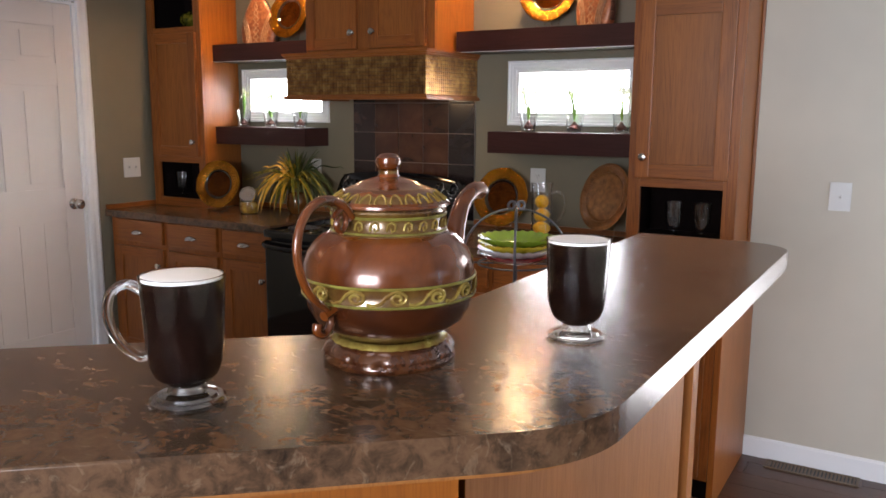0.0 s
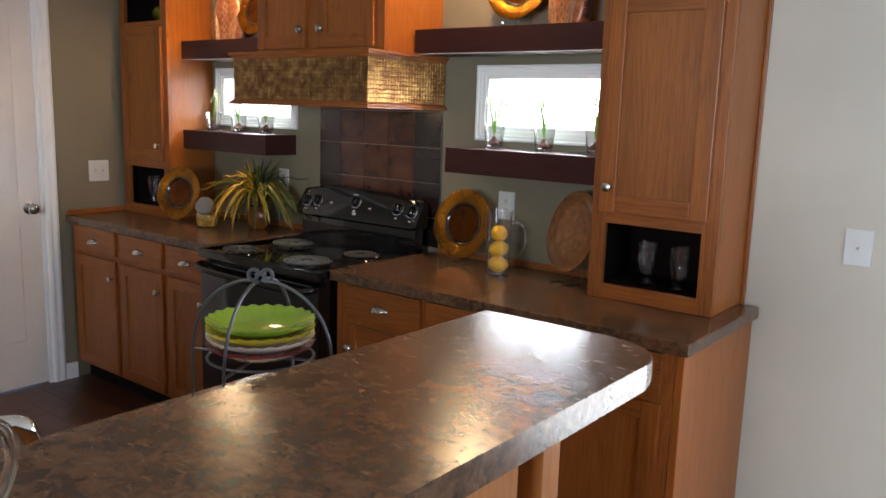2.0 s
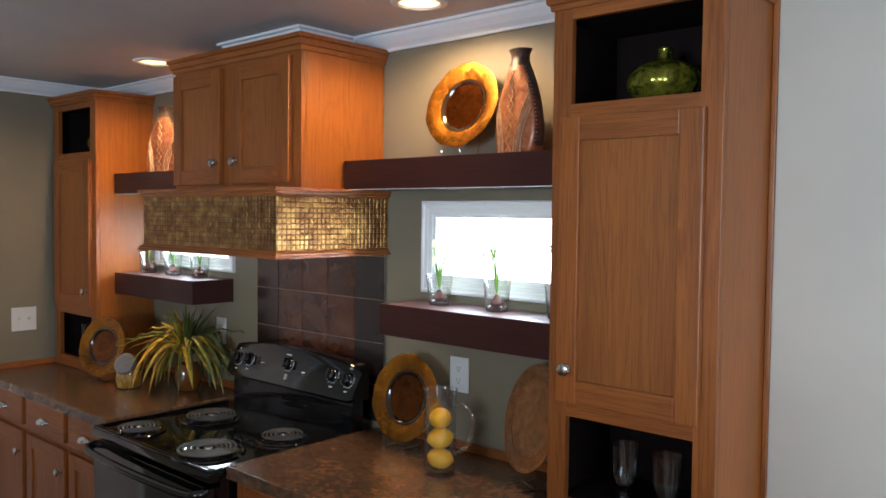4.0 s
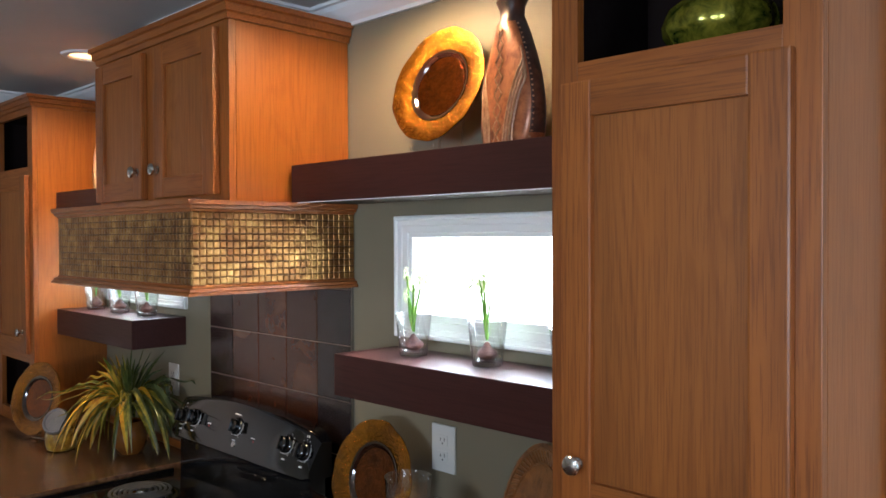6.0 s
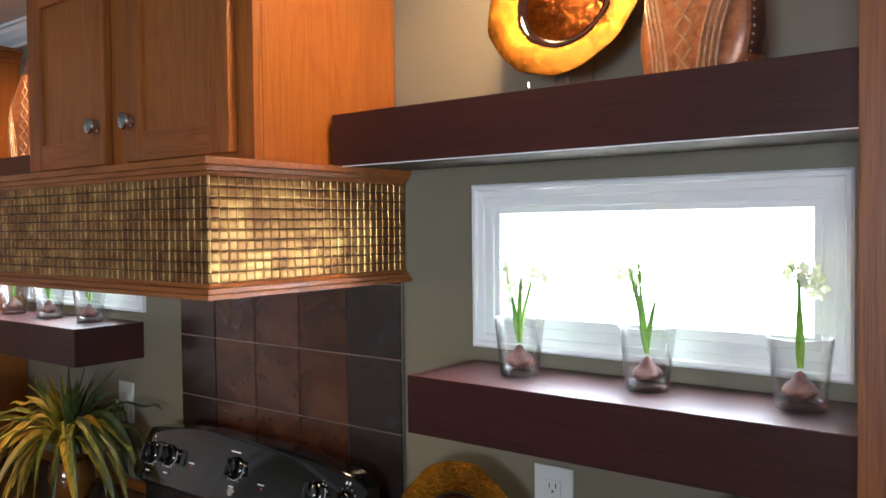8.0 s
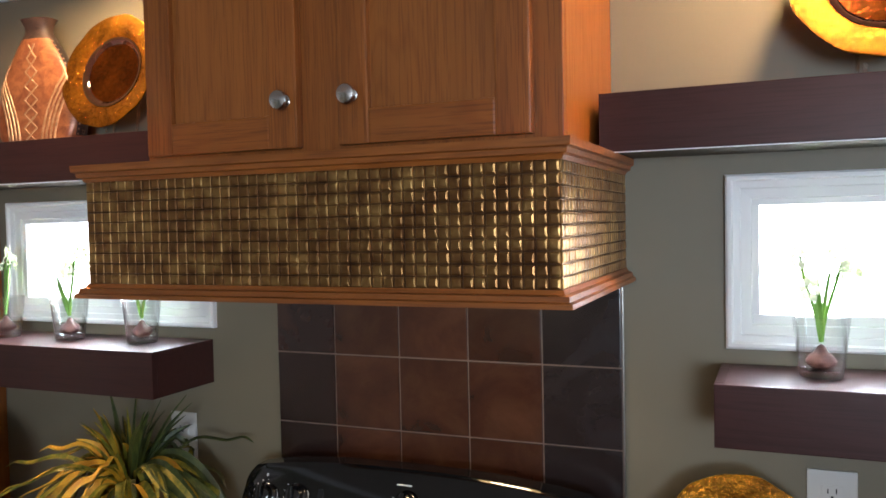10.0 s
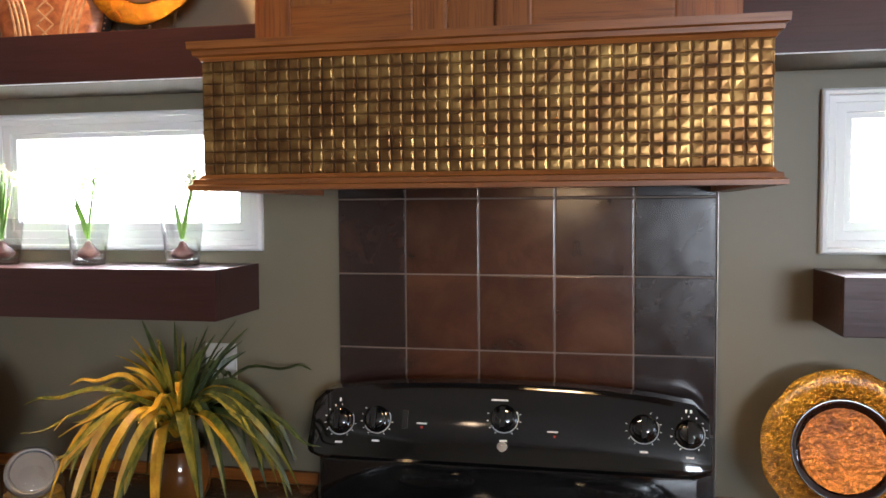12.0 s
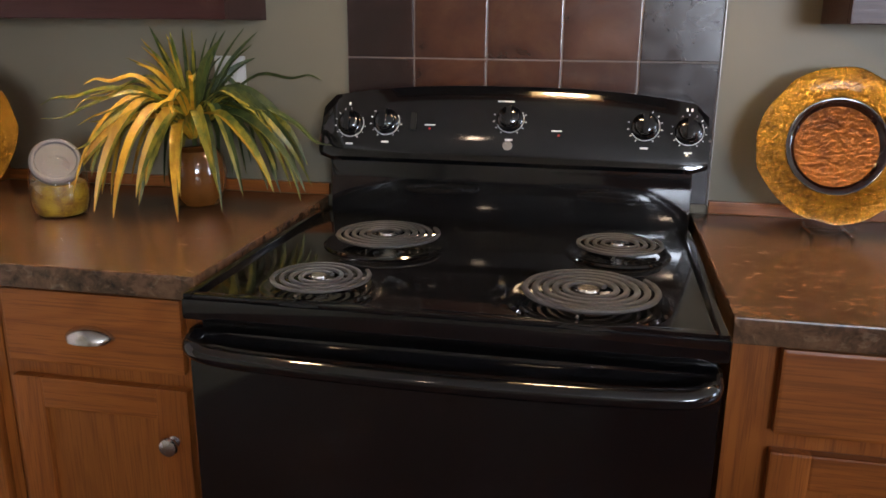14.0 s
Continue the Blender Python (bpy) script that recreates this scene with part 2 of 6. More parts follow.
def thin_glass(name, least=0.07):
    """Thin clear ware: seen through, with a gloss that grows at the edges."""
    m, n, l, b = material(name)
    n.remove(b)
    see, shine, mix, fr = n.new("ShaderNodeBsdfTransparent"), n.new("ShaderNodeBsdfGlossy"), n.new("ShaderNodeMixShader"), n.new("ShaderNodeLayerWeight")
    see.inputs["Color"].default_value = (0.97, 0.98, 0.98, 1)
    shine.inputs["Roughness"].default_value = 0.02
    fr.inputs["Blend"].default_value = 0.5
    power, scale_it = n.new("ShaderNodeMath"), n.new("ShaderNodeMapRange")
    power.operation = "POWER"
    power.inputs[1].default_value = 2.4
    scale_it.inputs["To Min"].default_value, scale_it.inputs["To Max"].default_value = least, 0.95
    l.new(fr.outputs["Facing"], power.inputs[0])
    l.new(power.outputs[0], scale_it.inputs["Value"])
    l.new(scale_it.outputs["Result"], mix.inputs[0])
    l.new(see.outputs[0], mix.inputs[1])
    l.new(shine.outputs[0], mix.inputs[2])
    l.new(mix.outputs[0], n["Material Output"].inputs["Surface"])
    return m


clear = glass("clear_glass")
thin = thin_glass("thin_clear_glass", 0.09)
thick = thin_glass("thick_clear_glass", 0.15)
heavy = thin_glass("heavy_clear_glass", 0.26)
fine_glass = thin_glass("fine_goblet_glass", 0.05)
pane_glass = glass("window_glass", (1, 1, 1), 0.0, 1.1)
white_ink = plain("white_print", (0.7, 0.7, 0.7), 0.5)
red_ink = plain("red_print", (0.4, 0.02, 0.02), 0.5)
outdoors = glow("overcast_daylight", (0.95, 0.98, 1.0), 5.0)
lamp_lens = glow("warm_lamp_lens", (1.0, 0.58, 0.25), 3.2)
hood_lens = glow("hood_lamp_lens", (1.0, 0.62, 0.24), 9.0)


# ---- building helpers ----
def thing(name, place=(0, 0, 0), label="", category="", group="", kind=""):
    ob = new(name)
    ob.location = place
    return tagged(ob, label, category, group, kind)


def root_place(ob):
    place = Vector((0, 0, 0))
    while ob:
        place += ob.location
        ob = ob.parent
    return place


def mesh_of(name, bm, mats, smooth=False):
    me = bpy.data.meshes.new(name)
    bmesh.ops.recalc_face_normals(bm, faces=bm.faces)
    if smooth:
        for f in bm.faces:
            f.smooth = True
    bm.to_mesh(me)
    bm.free()
    for m in mats if isinstance(mats, (list, tuple)) else [mats]:
        me.materials.append(m)
    if smooth:
        me.set_sharp_from_angle(angle=radians(38))
    return me


def part(name, bm, mats, parent=None, label="", smooth=False):
    """One mesh under a thing or a part; its vertices are given where they stand in the world."""
    if parent:
        bmesh.ops.translate(bm, verts=bm.verts, vec=-root_place(parent))
    ob = new(name, mesh_of(name, bm, mats, smooth))
    ob.parent = parent
    return tagged(ob, label)


def box(bm, x0, x1, y0, y1, z0, z1, bevel=0.0, slot=0):
    r = bmesh.ops.create_cube(bm, size=1)
    vs = r["verts"]
    for v in vs:
        v.co = Vector((x0 + (v.co.x + 0.5) * (x1 - x0), y0 + (v.co.y + 0.5) * (y1 - y0), z0 + (v.co.z + 0.5) * (z1 - z0)))
    fs = {f for v in vs for f in v.link_faces}
    for f in fs:
        f.material_index = slot
    if bevel:
        es = {e for v in vs for e in v.link_edges}
        bmesh.ops.bevel(bm, geom=list(es), offset=bevel, segments=2, affect="EDGES", profile=0.7, clamp_overlap=True)
    return bm


def boxes(*items, bevel=0.0):
    bm = bmesh.new()
    for it in items:
        box(bm, *it, bevel=bevel)
    return bm


def lathe(bm, profile, seg=40, at=(0, 0, 0), slot=0, ripple=None):
    """Turns (radius, height) pairs about an upright axis; ripple(angle, k) scales the radius."""
    rings = []
    for k, (r, z) in enumerate(profile):
        if r < 1e-5:
            rings.append([bm.verts.new((at[0], at[1], at[2] + z))])
            continue
        ring = []
        for i in range(seg):
            a = 2 * math.pi * i / seg
            q = r * (ripple(a, k) if ripple else 1)
            ring.append(bm.verts.new((at[0] + q * math.cos(a), at[1] + q * math.sin(a), at[2] + z)))
        rings.append(ring)
    for a, b in zip(rings, rings[1:]):
        for i in range(max(len(a), len(b))):
            j = (i + 1) % max(len(a), len(b))
            vs = [a[i % len(a)], a[j % len(a)], b[j % len(b)], b[i % len(b)]]
            vs = list(dict.fromkeys(vs))
            if len(vs) > 2:
                try:
                    bm.faces.new(vs).material_index = slot
                except ValueError:
                    pass
    return bm


def spline(pts, steps=6, closed=False):
    """Catmull-Rom points through pts."""
    p = [Vector(q) for q in pts]
    out, n = [], len(p)
    for i in range(n if closed else n - 1):
        if closed:
            a, b, c, d = p[i - 1], p[i], p[(i + 1) % n], p[(i + 2) % n]
        else:
            a, b, c, d = p[max(i - 1, 0)], p[i], p[i + 1], p[min(i + 2, n - 1)]
        for k in range(steps):
            t = k / steps
            out.append(0.5 * (2 * b + (c - a) * t + (2 * a - 5 * b + 4 * c - d) * t * t + (3 * b - a - 3 * c + d) * t ** 3))
    if not closed:
        out.append(p[-1])
    return out


def tube(bm, pts, radius, seg=8, slot=0, closed=False, flat=1.0):
    """A round bar along pts; radius is one number or one for each point."""
    pts = [Vector(p) for p in pts]
    n = len(pts)
    rad = radius if isinstance(radius, (list, tuple)) else [radius] * n
    if len(rad) != n:
        rad = [rad[min(len(rad) - 2, int(i / (n - 1) * (len(rad) - 1)))] * (1 - (i / (n - 1) * (len(rad) - 1)) % 1) + rad[min(len(rad) - 1, int(i / (n - 1) * (len(rad) - 1)) + 1)] * ((i / (n - 1) * (len(rad) - 1)) % 1) for i in range(n)]
    rings, side = [], None
    for i, p in enumerate(pts):
        ahead = (pts[(i + 1) % n] - pts[i - 1]) if closed or 0 < i < n - 1 else (pts[1] - pts[0] if i == 0 else pts[-1] - pts[-2])
        ahead.normalize()
        if side is None:
            side = ahead.cross(Vector((0, 0, 1)))
            if side.length < 0.05:
                side = ahead.cross(Vector((0, 1, 0)))
        side = (side - ahead * side.dot(ahead)).normalized()
        up = ahead.cross(side)
        rings.append([bm.verts.new(p + rad[i] * (side * math.cos(2 * math.pi * k / seg) + up * math.sin(2 * math.pi * k / seg) * flat)) for k in range(seg)])
    pairs = list(zip(rings, rings[1:])) + ([(rings[-1], rings[0])] if closed else [])
    for a, b in pairs:
        for k in range(seg):
            bm.faces.new((a[k], a[(k + 1) % seg], b[(k + 1) % seg], b[k])).material_index = slot
    if not closed:
        bm.faces.new(rings[0]).material_index = slot
        bm.faces.new(rings[-1][::-1]).material_index = slot
    return bm


def prism(bm, outline, z0, z1, bevel=0.0):
    """An upright slab over an outline of (x, y)."""
    low, high = [bm.verts.new((x, y, z0)) for x, y in outline], [bm.verts.new((x, y, z1)) for x, y in outline]
    n = len(outline)
    top = bm.faces.new(high)
    bot = bm.faces.new(low[::-1])
    for i in range(n):
        bm.faces.new((low[i], low[(i + 1) % n], high[(i + 1) % n], high[i]))
    if bevel:
        es = set(top.edges) | set(bot.edges)
        bmesh.ops.bevel(bm, geom=list(es), offset=bevel, segments=3, affect="EDGES", profile=0.5)
    return bm


def sweep(bm, profile, path, closed=False):
    """Carries a profile of (out, up) along a level path; out is to the right of the way walked."""
    pts = [Vector(p) for p in path]
    n = len(pts)
    rings = []
    for i, p in enumerate(pts):
        before = (p - pts[i - 1]).normalized() if closed or i > 0 else None
        after = (pts[(i + 1) % n] - p).normalized() if closed or i < n - 1 else None
        before, after = before or after, after or before
        n1, n2 = Vector((before.y, -before.x, 0)), Vector((after.y, -after.x, 0))
        mitre = (n1 + n2).normalized()
        mitre /= max(0.2, mitre.dot(n1))
        rings.append([bm.verts.new(p + mitre * o + Vector((0, 0, u))) for o, u in profile])
    m = len(profile)
    for a, b in list(zip(rings, rings[1:])) + ([(rings[-1], rings[0])] if closed else []):
        for k in range(m):
            bm.faces.new((a[k], a[(k + 1) % m], b[(k + 1) % m], b[k]))
    if not closed:
        bm.faces.new(rings[0])
        bm.faces.new(rings[-1][::-1])
    return bm


def turned(bm, m):
    bmesh.ops.transform(bm, matrix=m, verts=bm.verts)
    return bm

# ---- the shell of the room ----
WIN = [(-3.57, -2.918), (-1.812, -1.16)]        # outer edges of the window casings
PANE_Z = (1.466, 1.670)
WT = 0.14


def wall_with_holes(bm, x0, x1, y0, y1, z0, z1, holes):
    """A wall along x, cut by openings (xa, xb, za, zb)."""
    edge = x0
    for xa, xb, za, zb in sorted(holes):
        box(bm, edge, xa, y0, y1, z0, z1)
        box(bm, xa, xb, y0, y1, z0, za)
        box(bm, xa, xb, y0, y1, zb, z1)
        edge = xb
    box(bm, edge, x1, y0, y1, z0, z1)
    return bm


def structure(name, bm, mats, label, category, smooth=False):
    ob = new(name, mesh_of(name, bm, mats, smooth))
    return tagged(ob, label, category, kind="structure")


holes = [(a + 0.012, b - 0.012, PANE_Z[0] - 0.042, PANE_Z[1] + 0.036) for a, b in WIN]
SPLIT_X = -0.70          # wall colours meet behind the tall cabinet; east part paler to carry its daylight
structure("wall_north_east", wall_with_holes(bmesh.new(), SPLIT_X, EAST_X + WT, WALL_Y, WALL_Y + WT, 0, CEIL, [(0.12, 1.08, 0.0, 2.06)]), cream_paint, "wall beside the kitchen, coloured pale cream for its daylight", "wall")
structure("wall_north", wall_with_holes(bmesh.new(), LEFT_X - WT, SPLIT_X, WALL_Y, WALL_Y + WT, 0, CEIL, holes), wall_paint, "olive khaki painted kitchen wall with two narrow windows", "wall")
DOOR = (1.985, 2.765, 2.045)
bm = bmesh.new()
for y0, y1, z0, z1 in ((SOUTH_Y, DOOR[0], 0, CEIL), (DOOR[1], WALL_Y, 0, CEIL), (DOOR[0], DOOR[1], DOOR[2], CEIL)):
    box(bm, LEFT_X - WT, LEFT_X, y0, y1, z0, z1)
structure("wall_west", bm, wall_paint, "khaki painted wall with a white door", "wall")
bm = bmesh.new()
wall_with_holes(bm, LEFT_X - WT, EAST_X + WT, SOUTH_Y - WT, SOUTH_Y, 0, CEIL, [(-0.95, 0.75, 0.6, 2.05)])
structure("wall_south", bm, cream_paint, "pale cream painted wall with a large window", "wall")
bm = bmesh.new()
for y0, y1, z0, z1 in ((SOUTH_Y, 0.5, 0, CEIL), (2.9, WALL_Y, 0, CEIL), (0.5, 2.9, 0, 0.7), (0.5, 2.9, 2.1, CEIL)):
    box(bm, EAST_X, EAST_X + WT, y0, y1, z0, z1)
structure("wall_east", bm, cream_paint, "pale cream painted wall with a wide window", "wall")
structure("ceiling", boxes((LEFT_X - WT, EAST_X + WT, SOUTH_Y - WT, WALL_Y + WT, CEIL, CEIL + 0.1)), ceiling_paint, "off-white textured ceiling", "ceiling")
bm = boxes((LEFT_X - WT, EAST_X + WT, SOUTH_Y - WT, WALL_Y + WT, -0.12, -0.008))
floor = structure("floor", bm, floor_wood, "dark brown plank floor", "floor")
bm = bmesh.new()
bmesh.ops.create_grid(bm, x_segments=1, y_segments=1, size=600)
bmesh.ops.translate(bm, verts=bm.verts, vec=(0, 0, -0.5))
structure("ground", bm, plain("grass_ground", (0.08, 0.11, 0.04), 0.9), "pale ground outside the house", "ground")
bm = boxes((-5.2, 2.4, WALL_Y + 0.9, WALL_Y + 0.95, -0.4, 3.4))
structure("backdrop", bm, outdoors, "bright overcast daylight outside the windows", "backdrop")


def crown_profile(h=0.062, d=0.058):
    return [(0, 0), (0, -h), (d * 0.16, -h), (d * 0.2, -h * 0.86), (d * 0.45, -h * 0.66), (d * 0.72, -h * 0.34), (d * 0.8, -h * 0.16), (d, -h * 0.14), (d, 0)]


path = [(LEFT_X, SOUTH_Y, CEIL), (LEFT_X, WALL_Y, CEIL), (-2.535, WALL_Y, CEIL), (-2.535, 3.268, CEIL), (-2.162, 3.268, CEIL), (-2.162, WALL_Y, CEIL), (EAST_X, WALL_Y, CEIL)]
structure("crown_moulding", sweep(bmesh.new(), crown_profile(), path), white_paint, "white crown moulding along the ceiling", "moulding")
structure("soffit", boxes((-2.53, -2.167, 3.273, WALL_Y - 0.002, 2.225, CEIL - 0.002)), wall_paint, "khaki boxed vent chase above the cabinet", "soffit")
base = [(0, 0), (0, 0.088), (0.006, 0.088), (0.012, 0.078), (0.013, 0)]
structure("baseboard", sweep(bmesh.new(), base, [(-0.632, WALL_Y, 0.0), (0.118, WALL_Y, 0.0)]), white_paint, "white baseboard along the wall", "baseboard")
structure("baseboard", sweep(bmesh.new(), base, [(LEFT_X, 2.84, 0.0), (LEFT_X, 2.905, 0.0)]), white_paint, "short white baseboard beside the door", "baseboard")


def window(name, xa, xb):
    """A shallow transom window: stepped casing, sash, pane."""
    w = thing(name, ((xa + xb) / 2, WALL_Y, 1.413), "narrow white-framed window with bright daylight", "window", kind="structure")
    za, zb = 1.413, 1.717
    prof = [(0, 0), (0.0, 0.013), (0.004, 0.017), (0.010, 0.017), (0.013, 0.011), (0.024, 0.010), (0.026, 0.007), (0.042, 0.006), (0.0435, 0.002), (0.0435, -0.02)]
    bm = bmesh.new()
    corners = [(xa, za), (xb, za), (xb, zb), (xa, zb)]
    rings = []
    for k, (cx, cz) in enumerate(corners):
        sx, sz = (1 if k in (0, 3) else -1), (1 if k in (0, 1) else -1)
        rings.append([bm.verts.new((cx + sx * o, WALL_Y - u, cz + sz * o)) for o, u in prof])
    for k in range(4):
        a, b = rings[k], rings[(k + 1) % 4]
        for j in range(len(prof) - 1):
            bm.faces.new((a[j], a[j + 1], b[j + 1], b[j]))
    part("window_frame", bm, white_paint, w)
    bm = bmesh.new()
    xi, xj, zi, zj = xa + 0.045, xb - 0.045, PANE_Z[0] - 0.003, PANE_Z[1] + 0.003
    for q in ((xa + 0.038, xb - 0.038, za + 0.038, zi + 0.010), (xa + 0.038, xb - 0.038, zj - 0.010, zb - 0.038), (xa + 0.038, xi + 0.010, zi + 0.0102, zj - 0.0102), (xj - 0.010, xb - 0.038, zi + 0.0102, zj - 0.0102)):
        part("sash_bar", boxes((q[0], q[1], WALL_Y - 0.001, WALL_Y + 0.045, q[2], q[3]), bevel=0.001), white_paint, w)
    p = part("pane", boxes((xi + 0.006, xj - 0.006, WALL_Y + 0.008, WALL_Y + 0.013, zi + 0.006, zj - 0.006)), pane_glass, w)
    p.visible_shadow = False
    for q in ((xa + 0.013, xb - 0.013, za + 0.012, za + 0.022), (xa + 0.013, xb - 0.013, zb - 0.026, zb - 0.018), (xa + 0.013, xa + 0.021, za + 0.023, zb - 0.027), (xb - 0.021, xb - 0.013, za + 0.023, zb - 0.027)):
        part("jamb_liner", boxes((q[0], q[1], WALL_Y + 0.046, WALL_Y + WT, q[2], q[3])), white_paint, w)
    return w


glazed = thing("door_2", (0.60, WALL_Y, 0.0), "white framed glazed door with bright daylight, closed", "door", kind="structure")
for q in ((0.121, 0.165, 0.004, 2.055), (1.035, 1.079, 0.004, 2.055)):
    part("stile", boxes((q[0], q[1], WALL_Y + 0.04, WALL_Y + 0.085, q[2], q[3]), bevel=0.002), white_paint, glazed)
for za, zb in ((0.004, 0.17), (2.0, 2.055)):
    part("rail", boxes((0.1655, 1.0345, WALL_Y + 0.042, WALL_Y + 0.083, za, zb), bevel=0.002), white_paint, glazed)
part("pane", boxes((0.166, 1.034, WALL_Y + 0.058, WALL_Y + 0.064, 0.171, 1.999)), pane_glass, glazed).visible_shadow = False
window("window_1", *WIN[0])
window("window_2", *WIN[1])


# ---- cabinet work ----
def pull_mesh():
    """A cup pull, its back at y = 0, opening downwards."""
    bm = bmesh.new()
    nu, nv, rows = 14, 7, []
    for i in range(nu + 1):
        a = math.pi * i / nu
        row = []
        for j in range(nv + 1):
            b = 0.5 * math.pi * j / nv
            row.append(bm.verts.new((-0.043 * math.cos(a) * (0.86 + 0.14 * math.cos(b)), -0.026 * math.sin(b) * math.sin(a) ** 0.6 - 0.002, 0.021 * math.sin(a) * math.cos(b) - 0.006 + 0.004 * math.cos(b))))
        rows.append(row)
    for a, b in zip(rows, rows[1:]):
        for j in range(nv):
            bm.faces.new((a[j], a[j + 1], b[j + 1], b[j]))
    bmesh.ops.remove_doubles(bm, verts=bm.verts, dist=1e-5)
    bmesh.ops.solidify(bm, geom=bm.faces[:], thickness=0.0018)
    return mesh_of("cup_pull", bm, nickel, True)


def knob_mesh():
    bm = bmesh.new()
    lathe(bm, [(0, 0), (0.010, 0), (0.010, 0.002), (0.006, 0.004), (0.0055, 0.011), (0.009, 0.014), (0.0155, 0.018), (0.0165, 0.021), (0.0145, 0.0245), (0.008, 0.027), (0, 0.0275)], 20)
    turned(bm, Matrix.Rotation(radians(90), 4, "X"))
    return mesh_of("knob", bm, nickel, True)


PULL, KNOB = pull_mesh(), knob_mesh()


def fitted(name, me, parent, place, label=""):
    ob = new(name, me)
    ob.parent = parent
    ob.location = Vector(place) - root_place(parent)
    return tagged(ob, label)


def shaker(parent, x0, x1, z0, z1, y, name="door", rail=0.055, thick=0.019, knob=None):
    """A framed door: its back on the plane y, its front towards -y."""
    f = y - thick
    d = part(name, boxes((x0 + rail - 0.004, x1 - rail + 0.004, f + 0.0105, y - 0.003, z0 + rail - 0.004, z1 - rail + 0.004)), oak_panel, parent)
    for a, b in ((x0, x0 + rail), (x1 - rail, x1)):
        part("stile", boxes((a, b, f, y, z0, z1), bevel=0.0038), oak_v, d)
    for a, b in ((z1 - rail, z1 - 0.0005), (z0 + 0.0005, z0 + rail)):
        part("rail", boxes((x0 + rail - 0.001, x1 - rail + 0.001, f + 0.0005, y, a, b), bevel=0.0035), oak_h, d)
    if knob:
        fitted("knob", KNOB, d, (knob[0], f, knob[1]), "brushed nickel knob")
    return d


def drawer(parent, x0, x1, z0, z1, y, thick=0.019):
    bm = boxes((x0, x1, y - thick, y, z0, z1), bevel=0.005)
    d = part("drawer_front", bm, oak_h, parent)
    fitted("cup_pull", PULL, d, ((x0 + x1) / 2, y - thick, (z0 + z1) / 2 - 0.008), "brushed nickel cup pull")
    return d


BASE_Y = 2.912


def base_cabinet(x0, x1, d0, d1, knob_left, label, z_dr=(0.742, 0.868), z_do=(0.115, 0.715), end=None):
    c = thing("base_cabinet", ((x0 + x1) / 2, (BASE_Y + WALL_Y) / 2, 0), label, "cabinet", "kitchen base cabinets")
    bm = bmesh.new()
    box(bm, x0 + 0.001, x1 - 0.001, BASE_Y + 0.02, WALL_Y - 0.004, 0.10, 0.872)
    part("body", bm, oak_side, c)
    bm = bmesh.new()
    box(bm, x0 + 0.001, x1 - 0.001, BASE_Y, BASE_Y + 0.019, 0.10, 0.872, 0.0015)
    part("face_frame", bm, oak_v, c)
    part("toe_kick", boxes((x0 + 0.002, x1 - 0.002, BASE_Y + 0.06, BASE_Y + 0.075, 0.0, 0.10)), dark_inside, c)
    drawer(c, d0, d1, *z_dr, BASE_Y)
    k = (d0 + 0.028 if knob_left else d1 - 0.028)
    shaker(c, d0, d1, *z_do, BASE_Y, knob=(k, z_do[1] - 0.09))
    if end:
        part("end_panel", boxes((end[0], end[1], BASE_Y + 0.001, WALL_Y - 0.003, 0.0, 0.872), bevel=0.001), oak_side, c, "smooth orange-brown veneer end panel")
    return c


base_cabinet(-4.055, -3.585, -4.012, -3.612, False, "oak base cabinet with one drawer beside the door")
base_cabinet(-3.584, -3.172, -3.567, -3.192, False, "oak base cabinet with a drawer and a panelled door")
base_cabinet(-3.171, -2.804, -3.150, -2.834, False, "oak base cabinet with a drawer beside the range")
base_cabinet(-2.018, -1.574, -1.955, -1.590, True, "oak base cabinet with a drawer next to the range")
base_cabinet(-1.573, -1.124, -1.558, -1.134, True, "oak base cabinet with a drawer under the counter")
base_cabinet(-1.123, -0.652, -1.112, -0.684, True, "oak base cabinet with a drawer and a veneered end", end=(-0.651, -0.628))

CT = 0.038


def counter(name, x0, x1, y0, y1, label):
    c = thing(name, ((x0 + x1) / 2, (y0 + y1) / 2, COUNTER - CT), label, "countertop")
    part("slab", boxes((x0, x1, y0, y1, COUNTER - CT, COUNTER), bevel=0.003), top_laminate, c)
    return c


c = counter("countertop", LEFT_X + 0.003, -2.797, 2.878, WALL_Y - 0.014, "brown stone-patterned laminate countertop")
bm = boxes((LEFT_X + 0.015, -2.797, WALL_Y - 0.0135, WALL_Y - 0.001, COUNTER + 0.0005, COUNTER + 0.026), (LEFT_X + 0.001, LEFT_X + 0.0145, 2.885, WALL_Y - 0.001, COUNTER + 0.0005, COUNTER + 0.026), bevel=0.002)
part("backsplash_strip", bm, oak_h, c, "thin oak strip along the wall")
c = counter("countertop", -2.024, -0.606, 2.878, WALL_Y - 0.014, "brown stone-patterned laminate countertop with a square end")
part("backsplash_strip", boxes((-1.99, -1.117, WALL_Y - 0.0135, WALL_Y - 0.001, COUNTER + 0.0005, COUNTER + 0.026), bevel=0.002), oak_h, c, "thin oak strip along the wall")


def cornice(parent, x0, x1, y0, y1, z, drop=0.045, d=0.022):
    """A small stepped moulding round the front and sides of a cabinet top."""
    prof = [(0, 0), (0, -drop), (d * 0.25, -drop), (d * 0.35, -drop * 0.72), (d * 0.62, -drop * 0.66), (d * 0.7, -drop * 0.32), (d, -drop * 0.26), (d, 0)]
    bm = sweep(bmesh.new(), prof, [(x1, y1, z), (x1, y0, z), (x0, y0, z), (x0, y1, z)][::-1])
    return part("cornice", bm, oak_h, parent)


